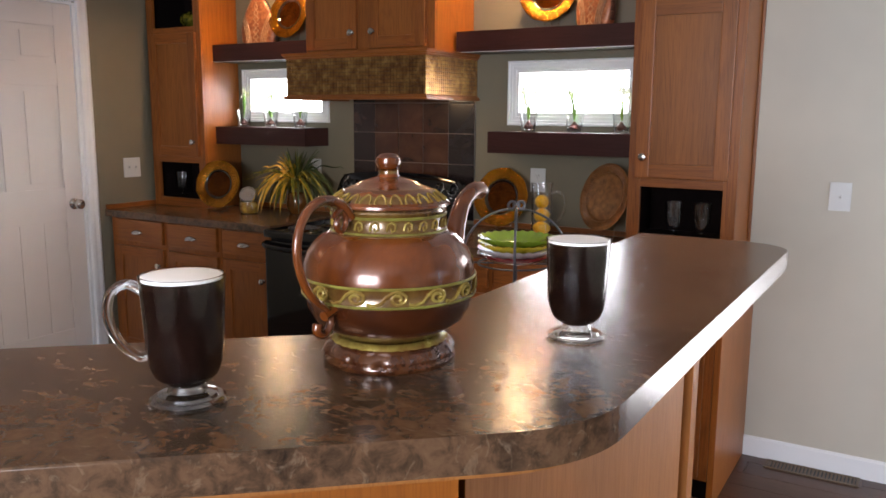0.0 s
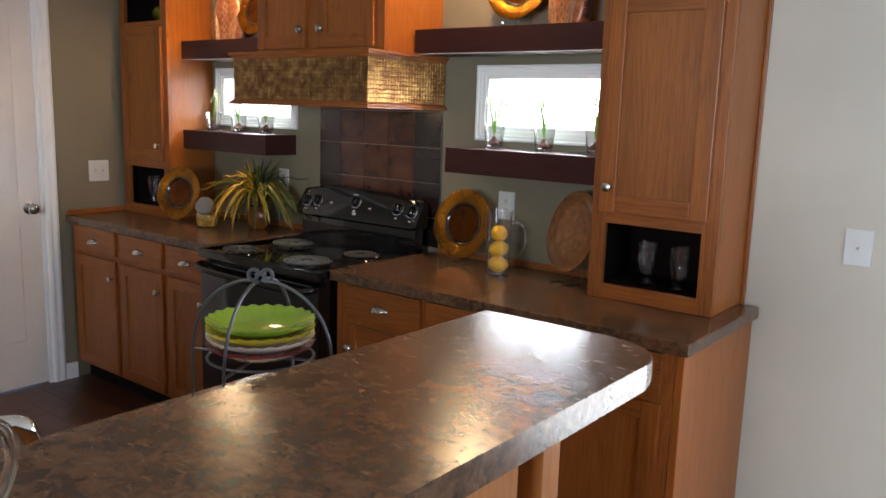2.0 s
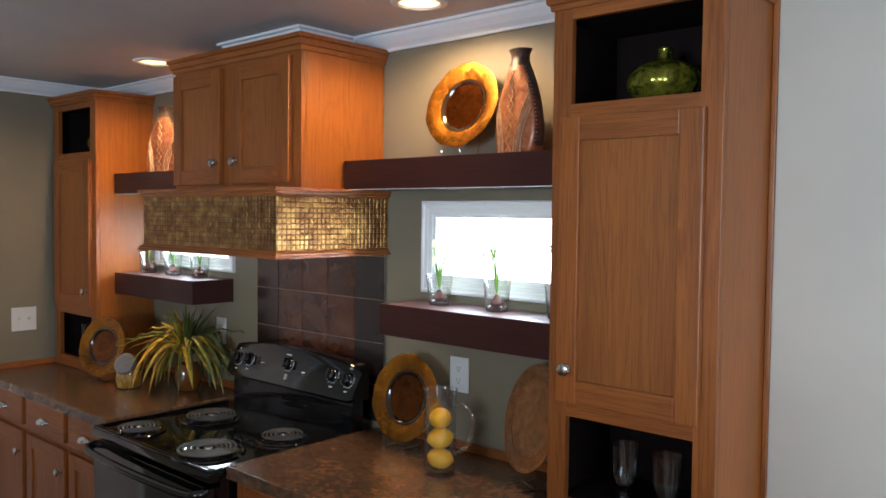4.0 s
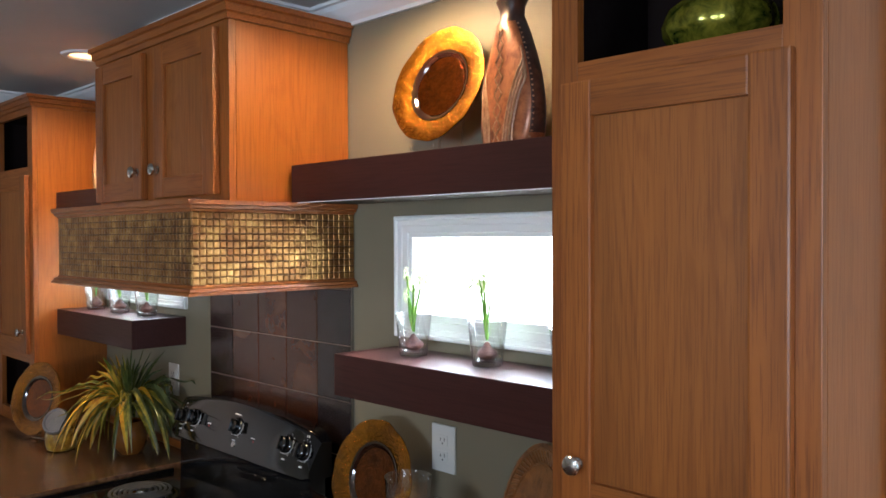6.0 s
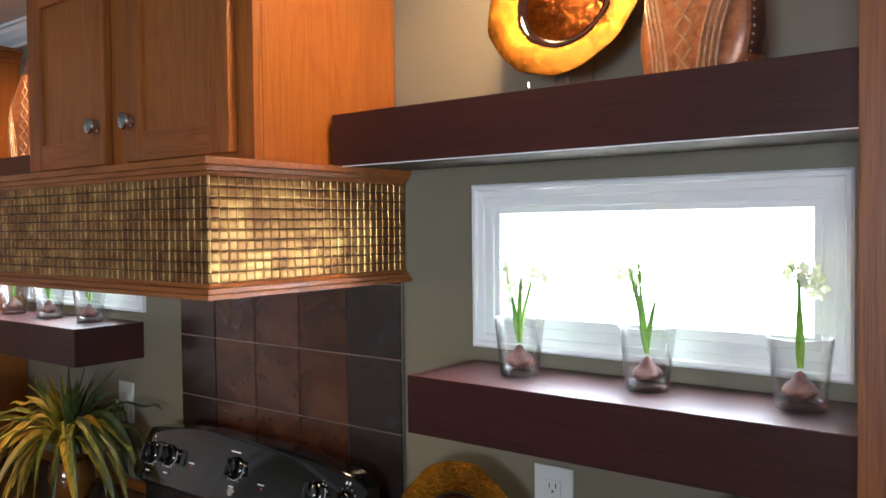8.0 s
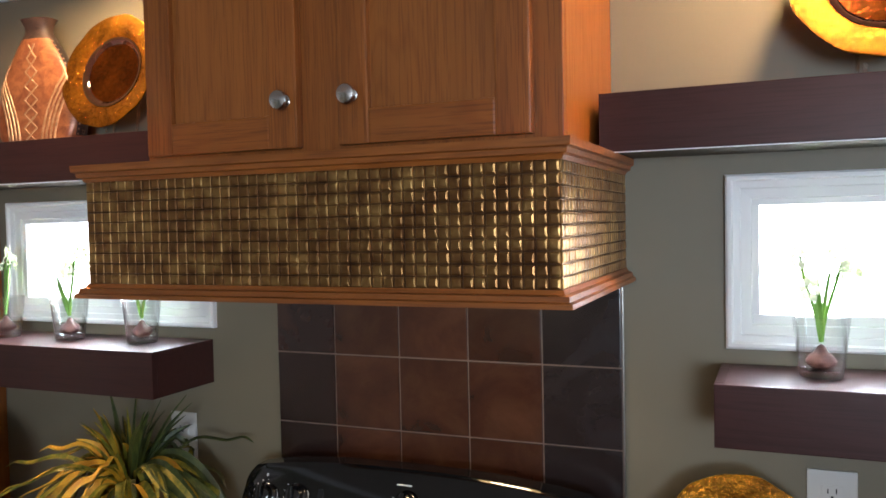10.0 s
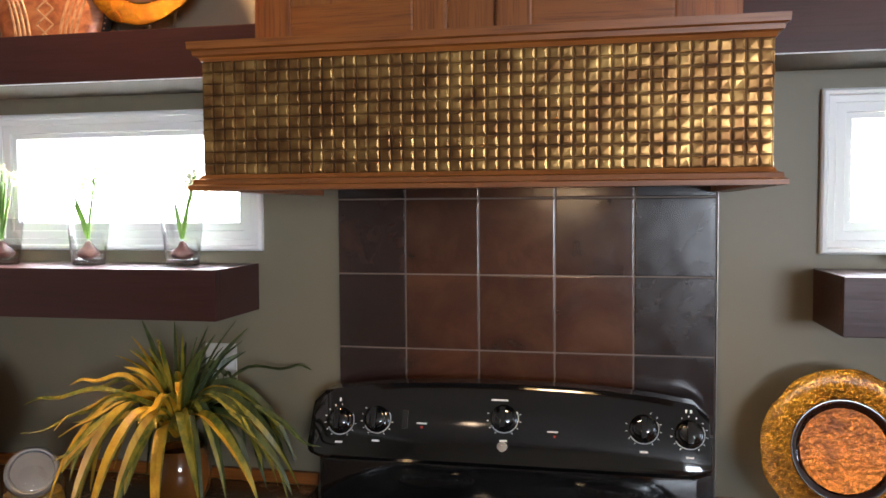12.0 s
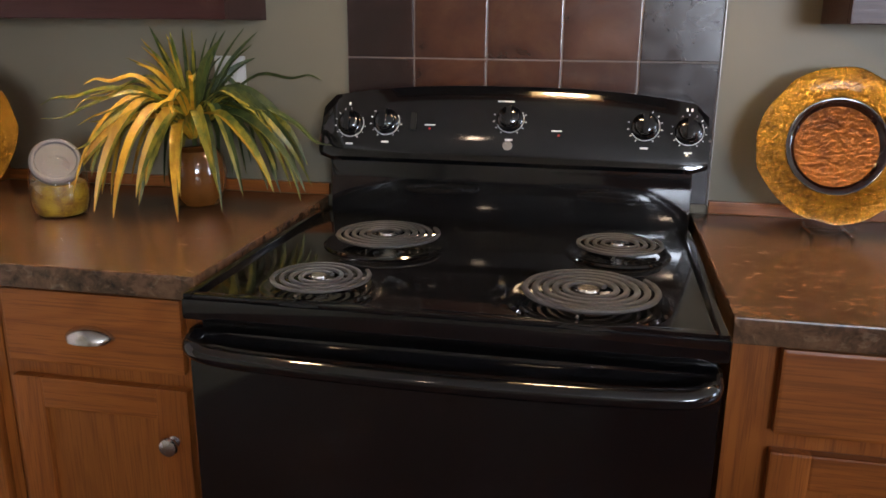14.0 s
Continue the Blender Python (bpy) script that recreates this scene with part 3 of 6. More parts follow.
def tall_cabinet(x0, x1, knob_left, label):
    """A narrow upper cabinet on the counter: open niche, door, open niche."""
    c = thing("tall_cabinet", ((x0 + x1) / 2, (NICHE_Y + WALL_Y) / 2, COUNTER), label, "cabinet", "tall counter cabinets")
    yb, yf, s = WALL_Y - 0.003, NICHE_Y, 0.052
    z0, z1 = COUNTER + 0.001, 2.205
    for a, b, n in ((x0, x0 + 0.016, "side_panel"), (x1 - 0.016, x1, "side_panel")):
        part(n, boxes((a, b, yf + 0.019, yb, z0, z1)), oak_side, c)
    for a, b in ((x0, x0 + s), (x1 - s, x1)):
        part("face_stile", boxes((a, b, yf, yf + 0.0185, z0, z1), bevel=0.0015), oak_v, c)
    for a, b in ((z0, 0.966), (1.175, 1.224), (1.90, 1.946), (2.152, z1)):
        part("face_rail", boxes((x0 + s, x1 - s, yf + 0.0005, yf + 0.018, a, b), bevel=0.0015), oak_h, c)
    xi, xj = x0 + 0.0165, x1 - 0.0165
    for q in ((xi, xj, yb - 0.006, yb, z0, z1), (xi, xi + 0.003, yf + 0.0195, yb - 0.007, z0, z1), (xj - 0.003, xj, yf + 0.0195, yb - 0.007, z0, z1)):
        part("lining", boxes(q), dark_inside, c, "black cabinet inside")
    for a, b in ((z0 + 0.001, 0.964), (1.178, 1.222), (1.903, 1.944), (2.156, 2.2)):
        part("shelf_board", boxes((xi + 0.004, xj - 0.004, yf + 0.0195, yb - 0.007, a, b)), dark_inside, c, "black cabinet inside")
    part("top", boxes((x0 + 0.001, x1 - 0.001, yf + 0.001, yb - 0.001, z1 + 0.0005, z1 + 0.012)), oak_h, c)
    k = x0 + 0.038 + 0.028 if knob_left else x1 - 0.038 - 0.028
    shaker(c, x0 + 0.032, x1 - 0.034, 1.212, 1.912, yf - 0.0005, rail=0.058, knob=(k, 1.297))
    cornice(c, x0 - 0.001, x1 + 0.001, yf - 0.001, yb, z1 + 0.018)
    return c


tall_cabinet(-4.052, -3.607, False, "tall oak cabinet with open black niches beside the white door wall")
tall = tall_cabinet(-1.108, -0.672, True, "tall oak cabinet with open black niches at the counter end")

part("scribe_strip", boxes((-0.671, -0.658, WALL_Y - 0.012, WALL_Y - 0.002, COUNTER + 0.001, 2.2), bevel=0.002), oak_v, tall)


# ---- hood ----
def hood():
    h = thing("hood_cabinet", (-2.388, 3.27, 1.53), "oak cabinet with two doors above an embossed bronze range hood", "range hood")
    x0, x1, yf, yb, z0, z1 = -2.765, -2.008, 3.143, WALL_Y - 0.003, 1.752, 2.215
    part("cabinet_body", boxes((x0, x1, yf + 0.02, yb, z0, z1), bevel=0.001), oak_side, h, "orange-brown veneer cabinet sides")
    bm = boxes((x0, x1, yf, yf + 0.0195, z0, z1), bevel=0.0015)
    part("face_frame", bm, oak_v, h)
    shaker(h, -2.750, -2.441, 1.770, 2.176, yf - 0.0005, knob=(-2.462, 1.846))
    shaker(h, -2.366, -2.050, 1.770, 2.176, yf - 0.0005, knob=(-2.339, 1.846))
    cornice(h, x0 - 0.001, x1 + 0.001, yf - 0.001, yb, z1 + 0.024, 0.05, 0.024)
    part("cabinet_top", boxes((x0 + 0.002, x1 - 0.002, yf + 0.002, yb - 0.001, z1 + 0.0005, z1 + 0.01)), oak_h, h)
    a, b, f = -2.801, -1.986, 3.033
    bm = boxes((a + 0.004, b - 0.004, f + 0.004, f + 0.02, 1.548, 1.726), (a + 0.004, a + 0.02, f + 0.021, yb, 1.548, 1.726), (b - 0.02, b - 0.004, f + 0.021, yb, 1.548, 1.726), (a + 0.021, b - 0.021, f + 0.021, yb, 1.712, 1.725))
    part("hood_box", bm, oak_side, h)
    for zz, prof in ((1.752, [(-0.02, 0), (-0.02, -0.028), (0.002, -0.028), (0.005, -0.022), (0.011, -0.020), (0.012, -0.013), (0.017, -0.011), (0.018, 0)]), (1.530, [(-0.02, 0), (-0.02, 0.024), (0.002, 0.024), (0.005, 0.018), (0.012, 0.016), (0.013, 0.009), (0.018, 0.007), (0.018, 0)])):
        bm = sweep(bmesh.new(), prof, [(a, yb, zz), (a, f, zz), (b, f, zz), (b, yb, zz)])
        part("hood_trim", bm, oak_h, h, "reddish oak rail moulding")
    part("hood_lid", boxes((a + 0.02, b - 0.02, f + 0.02, yb, 1.7265, 1.7515)), oak_h, h)

    def sheet(p, u, out, nu, nv, pitch):
        """An embossed metal sheet: nu by nv raised squares."""
        bm = bmesh.new()
        up = Vector((0, 0, 1))
        for i in range(nu):
            for j in range(nv):
                c0 = p + u * (pitch[0] * i) + up * (pitch[1] * j)
                jit = 0.0005 * (random.random() - 0.5)
                rings = []
                for inset, rise in ((0.0, 0.0), (0.0009, 0.0), (0.0018, 0.0016 + jit), (0.0045, 0.0021 + jit)):
                    rings.append([bm.verts.new(c0 + u * x + up * z + out * rise) for x, z in ((inset, inset), (pitch[0] - inset, inset), (pitch[0] - inset, pitch[1] - inset), (inset, pitch[1] - inset))])
                tip = [Vector((0.0002 * (random.random() - 0.5), 0.0004 * (random.random() - 0.5), 0)) for _ in range(4)]
                for v, d in zip(rings[-1], tip):
                    v.co += out * (3 * d.x) + up * d.y
                for q, (r, s) in enumerate(zip(rings, rings[1:])):
                    for k in range(4):
                        bm.faces.new((r[k], r[(k + 1) % 4], s[(k + 1) % 4], s[k])).material_index = 1 if q == 0 else 0
                bm.faces.new(rings[-1])
        bmesh.ops.remove_doubles(bm, verts=bm.verts, dist=1e-5)
        return bm

    zl, zh = 1.5535, 1.7245
    nv = 10
    part("embossed_panel", sheet(Vector((a, f, zl)), Vector((1, 0, 0)), Vector((0, -1, 0)), 47, nv, ((b - a) / 47, (zh - zl) / nv)), [bronze, bronze_groove], h, "embossed antique bronze metal sheet")
    L = yb - f
    part("embossed_panel", sheet(Vector((b, f, zl)), Vector((0, 1, 0)), Vector((1, 0, 0)), 27, nv, (L / 27, (zh - zl) / nv)), [bronze, bronze_groove], h, "embossed antique bronze metal sheet")
    part("embossed_panel", sheet(Vector((a, yb, zl)), Vector((0, -1, 0)), Vector((-1, 0, 0)), 27, nv, (L / 27, (zh - zl) / nv)), [bronze, bronze_groove], h, "embossed antique bronze metal sheet")
    bm = boxes((a + 0.022, b - 0.022, f + 0.022, yb - 0.001, 1.548, 1.556))
    part("underside", bm, black_satin, h, "black hood underside")
    part("hood_light", boxes((-2.390, -2.200, 3.056, 3.125, 1.543, 1.5475), bevel=0.002), hood_lens, h, "small warm hood lamp")
    return h


hood()
hl = new("hood_lamp_light", bpy.data.lights.new("hood_lamp_light", "AREA"))
hl.data.shape, hl.data.size, hl.data.size_y, hl.data.energy, hl.data.color = "RECTANGLE", 0.12, 0.035, 1.2, (1.0, 0.74, 0.45)
hl.matrix_basis = look((-2.295, 3.090, 1.541), (-2.295, 3.14, 0))


# ---- floating shelves ----
def shelf(x0, x1, z0, z1, label):
    s = thing("floating_shelf", ((x0 + x1) / 2, 3.41, z0), label, "shelf", "floating shelves")
    y0, y1, k = 3.310, WALL_Y - 0.002, 0.016
    part("top_board", boxes((x0 + k, x1 - k, y0 + k, y1, z1 - k, z1 - 0.0004), bevel=0.0008), espresso, s)
    # bottom board coloured darker to carry the shade under the shelf
    part("bottom_board", boxes((x0 + k, x1 - k, y0 + k, y1, z0 + 0.0012, z0 + k), bevel=0.0008), shade_board, s, "underside coloured dark for its shade")
    part("front_board", boxes((x0, x1, y0, y0 + k - 0.0002, z0, z1), bevel=0.0015), espresso, s)
    # Upper shelves only: white strip added for the window glint on the lower edge.
    if z0 > 1.5:
        part("edge_glint", boxes((x0 + 0.001, x1 - 0.001, y0 + 0.0005, y0 + 0.0035, z0 - 0.0018, z0 - 0.0002)), white_paint, s, "added white strip for the window glint along the lower edge")
    for xa, xb in ((x0, x0 + k - 0.0002), (x1 - k + 0.0002, x1)):
        part("end_board", boxes((xa, xb, y0 + k, y1, z0, z1), bevel=0.0015), espresso, s)
    return s


shelf(-3.606, -2.930, 1.287, 1.386, "thick espresso-stained floating shelf holding bulb vases")
shelf(-1.820, -1.109, 1.287, 1.386, "thick espresso-stained floating shelf holding bulb vases")
shelf(-3.606, -2.768, 1.752, 1.846, "thick espresso-stained floating shelf with a vase and plate")
shelf(-1.992, -1.109, 1.752, 1.846, "thick espresso-stained floating shelf with a vase and plate")


# ---- island: raised bar, lower counter, panels ----
def bar_outline(inset=0.0):
    a = radians(42)
    d, nrm = Vector((math.cos(a), math.sin(a))), Vector((math.sin(a), -math.cos(a)))
    i = inset
    inner, xr, xl = Vector((-0.66, 0.845)), -0.293 - i, -0.66 + i
    back = inner - d * 1.75
    front = back + nrm * (0.372 - i)
    t = (xr - front.x) / d.x
    corner = front + d * t
    back = back + nrm * i
    pts = [(back.x, back.y), (front.x, front.y)]
    r = 0.16
    p0 = corner - d * r * 0.55
    p1 = corner + Vector((0, r * 0.55))
    for k in range(9):
        s = k / 8
        q = p0 * (1 - s) ** 2 + corner * 2 * s * (1 - s) + p1 * s * s
        pts.append((q.x, q.y))
    r, yt = 0.105 - i * 0.5, 1.972 - i
    for k in range(9):
        b = 0.5 * math.pi * k / 8
        pts.append((xr - r + r * math.cos(b), yt - r + r * math.sin(b)))
    pts.append((xl, yt))
    pts.append((xl, inner.y - i * 0.4))
    return pts


isl = thing("kitchen_island", (-0.8, 1.2, 0), "kitchen island with a raised curved laminate bar and light wood panels", "kitchen island")
part("bar_top", prism(bmesh.new(), bar_outline(), BAR - 0.040, BAR, 0.004), top_laminate, isl, "dark brown stone-patterned laminate bar top")
bm = bmesh.new()
prism(bm, bar_outline(0.018), BAR - 0.052, BAR - 0.0402)
part("bar_underlay", bm, birch, isl)
A = radians(42)
D, N = Vector((math.cos(A), math.sin(A), 0)), Vector((math.sin(A), -math.cos(A), 0))
inner = Vector((-0.66, 0.845, 0))
knee = inner + N * 0.16
tt = (-0.5 - knee.x) / D.x
kc = knee + D * tt
bm = bmesh.new()
prism(bm, [(-0.645, 1.855), (-0.645, 0.86), (-0.56, 0.90), (-0.5, kc.y + 0.01), (-0.5, 1.855)], 0.0, BAR - 0.053)
part("knee_panel", bm, birch, isl, "light honey-coloured wood panel")
far = kc - D * 1.7
bm = bmesh.new()
prism(bm, [(kc.x - 0.004, kc.y), (far.x, far.y), (far.x - N.x * 0.1, far.y - N.y * 0.1), (kc.x - N.x * 0.1, kc.y - N.y * 0.1)], 0.0, BAR - 0.053)
part("knee_panel", bm, oak_side, isl, "orange-brown wood panel")
part("corner_post", boxes((-0.556, -0.496, 1.93, 1.988, 0.0, BAR - 0.053), bevel=0.002), birch, isl, "light wood corner post")
part("end_panel", boxes((-1.215, -0.557, 1.94, 1.958, 0.0, COUNTER - CT - 0.001), (-0.645, -0.557, 1.94, 1.958, COUNTER - CT, BAR - 0.053)), oak_side, isl)
part("recess_panel", boxes((-0.60, -0.555, 1.856, 1.929, 0.0, BAR - 0.053)), oak_side, isl)
p2 = inner - D * 1.7
w2 = -N * 0.6
bm = bmesh.new()
prism(bm, [(-0.648, 1.965), (-1.262, 1.965), (-1.262, 1.10), ((p2 + w2).x, (p2 + w2).y), (p2.x + 0.0, p2.y), (-0.664, 0.842), (-0.648, 0.86)], COUNTER - CT, COUNTER, 0.003)
part("lower_counter", bm, top_laminate, isl, "brown laminate work counter")
bm = bmesh.new()
box(bm, -1.215, -0.646, 1.15, 1.939, 0.1, COUNTER - CT - 0.001)
part("cabinet_body", bm, oak_side, isl)


# ---- white door in the west wall ----
def west_door():
    d = thing("door_1", (LEFT_X - 0.03, 2.375, 0), "white panelled door with a planked lower half, closed", "door", kind="structure")
    xf = LEFT_X - 0.012            # face of the frame members
    y0, y1, zt = DOOR[0] + 0.012, DOOR[1] - 0.012, DOOR[2] - 0.012
    bm = boxes((xf - 0.030, xf - 0.010, y0, y1, 0.008, zt))
    part("door_core", bm, door_white, d)
    bm = bmesh.new()
    st = 0.105
    for ya, yb, za, zb in ((y0, y0 + st, 0.008, zt), (y1 - st, y1, 0.008, zt), (y0 + st, y1 - st, zt - 0.12, zt), (y0 + st, y1 - st, 1.60, 1.72), (y0 + st, y1 - st, 0.87, 1.055), (y0 + st, y1 - st, 0.008, 0.26), ((y0 + y1) / 2 - 0.055, (y0 + y1) / 2 + 0.055, 1.055, 1.60), ((y0 + y1) / 2 - 0.055, (y0 + y1) / 2 + 0.055, 1.72, zt - 0.12)):
        box(bm, xf - 0.0095, xf, ya, yb, za, zb, 0.003)
    part("door_frame", bm, door_white, d)
    mid = (y0 + y1) / 2
    for ya, yb in ((y0 + st, mid - 0.055), (mid + 0.055, y1 - st)):
        for za, zb in ((1.055, 1.60), (1.72, zt - 0.12)):
            part("raised_panel", boxes((xf - 0.0095, xf - 0.002, ya + 0.028, yb - 0.028, za + 0.03, zb - 0.03), bevel=0.004), door_white, d)
    n = 4
    w = (y1 - y0 - 2 * st) / n
    for k in range(n):
        part("plank", boxes((xf - 0.0095, xf - 0.0045, y0 + st + k * w + 0.003, y0 + st + (k + 1) * w - 0.003, 0.26, 0.87), bevel=0.0025), door_white, d)
    bm = lathe(bmesh.new(), [(0, 0), (0.031, 0), (0.031, 0.006), (0.024, 0.010), (0.013, 0.014), (0.012, 0.032), (0.022, 0.038), (0.028, 0.05), (0.026, 0.062), (0.016, 0.069), (0, 0.071)], 24)
    turned(bm, Matrix.Translation((xf, 2.697, 0.962)) @ Matrix.Rotation(radians(90), 4, "Y"))
    part("door_knob", bm, nickel, d, "brushed nickel door knob", True)
    return d


west_door()
cas = [(0, 0), (0.016, 0.004), (0.018, 0.018), (0.014, 0.034), (0.016, 0.054), (0.008, 0.070), (0, 0.072)]
bm = bmesh.new()
rings = []
for y, z, sy, sz in ((DOOR[1], 0.0, 1, 0), (DOOR[1], DOOR[2], 1, 1), (DOOR[0], DOOR[2], -1, 1), (DOOR[0], 0.0, -1, 0)):
    rings.append([bm.verts.new((LEFT_X + o, y + sy * (u + 0.006), z + sz * (u + 0.006))) for o, u in cas])
for a, b in zip(rings, rings[1:]):
    for k in range(len(cas)):
        bm.faces.new((a[k], a[(k + 1) % len(cas)], b[(k + 1) % len(cas)], b[k]))
structure("door_casing", bm, white_paint, "white moulded casing round the door", "door casing")
bm = boxes((LEFT_X - WT, LEFT_X + 0.002, DOOR[1] - 0.011, DOOR[1] + 0.005, 0, DOOR[2]), (LEFT_X - WT, LEFT_X + 0.002, DOOR[0] - 0.005, DOOR[0] + 0.011, 0, DOOR[2]), (LEFT_X - WT, LEFT_X + 0.002, DOOR[0] + 0.0115, DOOR[1] - 0.0115, DOOR[2] - 0.011, DOOR[2] + 0.005))
structure("door_jamb", bm, white_paint, "white door jamb", "door jamb")


# ---- recessed lamps ----
def recessed_lamp(x, y):
    t = thing("recessed_lamp", (x, y, CEIL), "round recessed ceiling lamp, lit warm", "ceiling lamp", "recessed ceiling lamps")
    bm = lathe(bmesh.new(), [(0.060, -0.004), (0.064, -0.009), (0.082, -0.007), (0.086, -0.001), (0.060, -0.001)], 36, (x, y, CEIL))
    part("trim_ring", bm, white_paint, t, "white trim ring", True)
    bm = lathe(bmesh.new(), [(0, -0.0035), (0.0595, -0.0025), (0.0595, -0.001), (0, -0.001)], 32, (x, y, CEIL))
    ob = part("lens", bm, lamp_lens, t, "glowing warm lens")
    return t


for lx, ly in LAMPS:
    recessed_lamp(lx, ly)


# ---- range ----
def cooking_range():
    x0, x1, yf, yb = -2.790, -2.033, 2.823, 3.445
    r = thing("electric_range", ((x0 + x1) / 2, (yf + yb) / 2, 0), "black enamel electric coil range between the counters", "stove")
    part("body", boxes((x0 + 0.006, x1 - 0.006, yf + 0.045, yb, 0.03, 0.868), bevel=0.003), enamel, r)
    # cooktop: a shallow tray with a raised rim
    bm = boxes((x0, x1, yf, 3.40, 0.868, 0.900), bevel=0.007)
    ck = part("cooktop", bm, enamel, r, "glossy black enamel cooktop", True)
    for q in ((x0 + 0.002, x0 + 0.016, yf + 0.004, 3.38, 0.899, 0.9065), (x1 - 0.016, x1 - 0.002, yf + 0.004, 3.38, 0.899, 0.9065), (x0 + 0.017, x1 - 0.017, yf + 0.003, yf + 0.019, 0.899, 0.9065)):
        part("rim", boxes(q, bevel=0.003), enamel, ck, "", True)
    # backguard: slanted console over a recessed riser
    cx = (x0 + x1) / 2
    part("riser", boxes((x0 + 0.034, x1 - 0.003, 3.392, yb, 0.898, 1.02), bevel=0.006), enamel, r, "", True)
    bm = bmesh.new()
    n = 28
    secs = []
    for k in range(n + 1):
        s = -1 + 2 * k / n
        x = cx + 0.018 + s * 0.379
        top = 1.166 - 0.030 * abs(s) ** 2.6 - (0.02 * max(0, (abs(s) - 0.96) / 0.04) ** 2)
        bot = 1.014 + 0.008 * max(0, (abs(s) - 0.95) / 0.05) ** 2
        fr = 0.006 * max(0, (abs(s) - 0.955) / 0.045) ** 2
        secs.append([bm.verts.new(v) for v in ((x, 3.450, bot), (x, 3.376 + fr, bot), (x, 3.366 + fr, bot + 0.010), (x, 3.368 + fr, bot + 0.026), (x, 3.402 + fr, top - 0.010), (x, 3.410 + fr, top), (x, 3.450, top))])
    for a, b in zip(secs, secs[1:]):
        for k in range(7):
            bm.faces.new((a[k], a[(k + 1) % 7], b[(k + 1) % 7], b[k]))
    bm.faces.new(secs[0])
    bm.faces.new(secs[-1][::-1])
    con = part("console", bm, enamel, r, "black curved control console", True)
    # slanted face of the console: y and tilt at a height
    lean = math.atan2(3.402 - 3.368, 1.13 - 1.04)

    def on_face(x, z):
        u = abs((x - cx - 0.018) / 0.379)
        return Vector((x, 3.3678 + (z - 1.040) * 0.034 / (0.116 - 0.030 * u ** 2.6), z))

    face_turn = Matrix.Rotation(radians(90) - lean, 4, "X")
    dial = lathe(bmesh.new(), [(0.021, 0), (0.021, 0.004), (0.019, 0.006), (0.0165, 0.007), (0.0155, 0.017), (0.012, 0.0195), (0, 0.0195)], 28)
    box(dial, -0.0045, 0.0045, -0.0155, 0.0155, 0.017, 0.0265, 0.0015)
    dial_me = mesh_of("dial", dial, enamel, True)
    bm = bmesh.new()
    for i in range(13):
        a = radians(-60 + 300 * i / 12)
        ca, sa = math.cos(a), math.sin(a)
        for u, v, w in ((0.0245, 0.0275, 0.0007),):
            q = [Vector((u * ca - w * sa, u * sa + w * ca, 0.0006)), Vector((u * ca + w * sa, u * sa - w * ca, 0.0006)), Vector((v * ca + w * sa, v * sa - w * ca, 0.0006)), Vector((v * ca - w * sa, v * sa + w * ca, 0.0006))]
            bm.faces.new([bm.verts.new(p) for p in q])
    arc = [Vector((0.0225 * math.cos(radians(t)), 0.0225 * math.sin(radians(t)), 0.0006)) for t in range(-150, 31, 10)]
    tube(bm, arc, 0.0007, 4)
    for sx in (-0.005, 0.002):
        box(bm, sx, sx + 0.003, 0.031, 0.036, 0.0004, 0.0008)
    box(bm, -0.006, 0.006, -0.036, -0.033, 0.0004, 0.0008)
    scale_me = mesh_of("dial_scale", bm, white_ink)
    for kx, kz in ((-2.708, 1.088), (-2.634, 1.094), (-2.387, 1.106), (-2.132, 1.099), (-2.052, 1.093)):
        m = Matrix.Translation(on_face(kx, kz) - root_place(con)) @ face_turn @ Matrix.Scale(1.2, 4)
        ob = new("dial", dial_me)
        ob.parent, ob.matrix_local = con, m
        tagged(ob, "black control dial with a grip bar")
        ob = new("dial_scale", scale_me)
        ob.parent, ob.matrix_local = con, m
        tagged(ob, "white printed dial scale")
    for lx, lz, w, hgt, mt in ((-2.545, 1.090, 0.020, 0.003, white_ink), (-2.296, 1.086, 0.020, 0.003, white_ink), (-2.545, 1.083, 0.004, 0.004, red_ink), (-2.292, 1.078, 0.004, 0.004, red_ink), (-2.396, 1.138, 0.032, 0.003, white_ink)):
        ob = part("printed_mark", turned(boxes((-w / 2, w / 2, -hgt / 2, hgt / 2, 0.0003, 0.0007)), Matrix.Translation(on_face(lx, lz)) @ face_turn), mt, con)
    ob = part("rocker_switch", turned(boxes((-0.006, 0.006, -0.017, 0.017, 0, 0.004), bevel=0.0015), Matrix.Translation(on_face(-2.578, 1.096)) @ face_turn), black_satin, con)
    bm = lathe(bmesh.new(), [(0, 0.0016), (0.0095, 0.0016), (0.0105, 0.0)], 24)
    ob = part("badge", turned(bm, Matrix.Translation(on_face(-2.389, 1.056)) @ face_turn), nickel, con, "round silver badge")
    # burners
    def burner(x, y, rad, turns):
        pan = lathe(bmesh.new(), [(rad * 0.25, 0.8925), (rad * 0.8, 0.8935), (rad * 1.02, 0.9035), (rad * 1.16, 0.9045), (rad * 1.2, 0.9012)], 40, (x, y, 0))
        b = part("drip_pan", pan, enamel, r, "black drip bowl", True)
        pts = []
        steps = int(26 * turns)
        for k in range(steps + 1):
            s = k / steps
            a = 2 * math.pi * turns * s + 0.6
            q = rad * (0.27 + 0.73 * s)
            pts.append((x + q * math.cos(a), y + q * math.sin(a), 0.9185))
        c = part("heating_coil", tube(bmesh.new(), pts, rad * 0.048, 8, flat=0.8), coil_iron, b, "dark grey spiral heating coil", True)
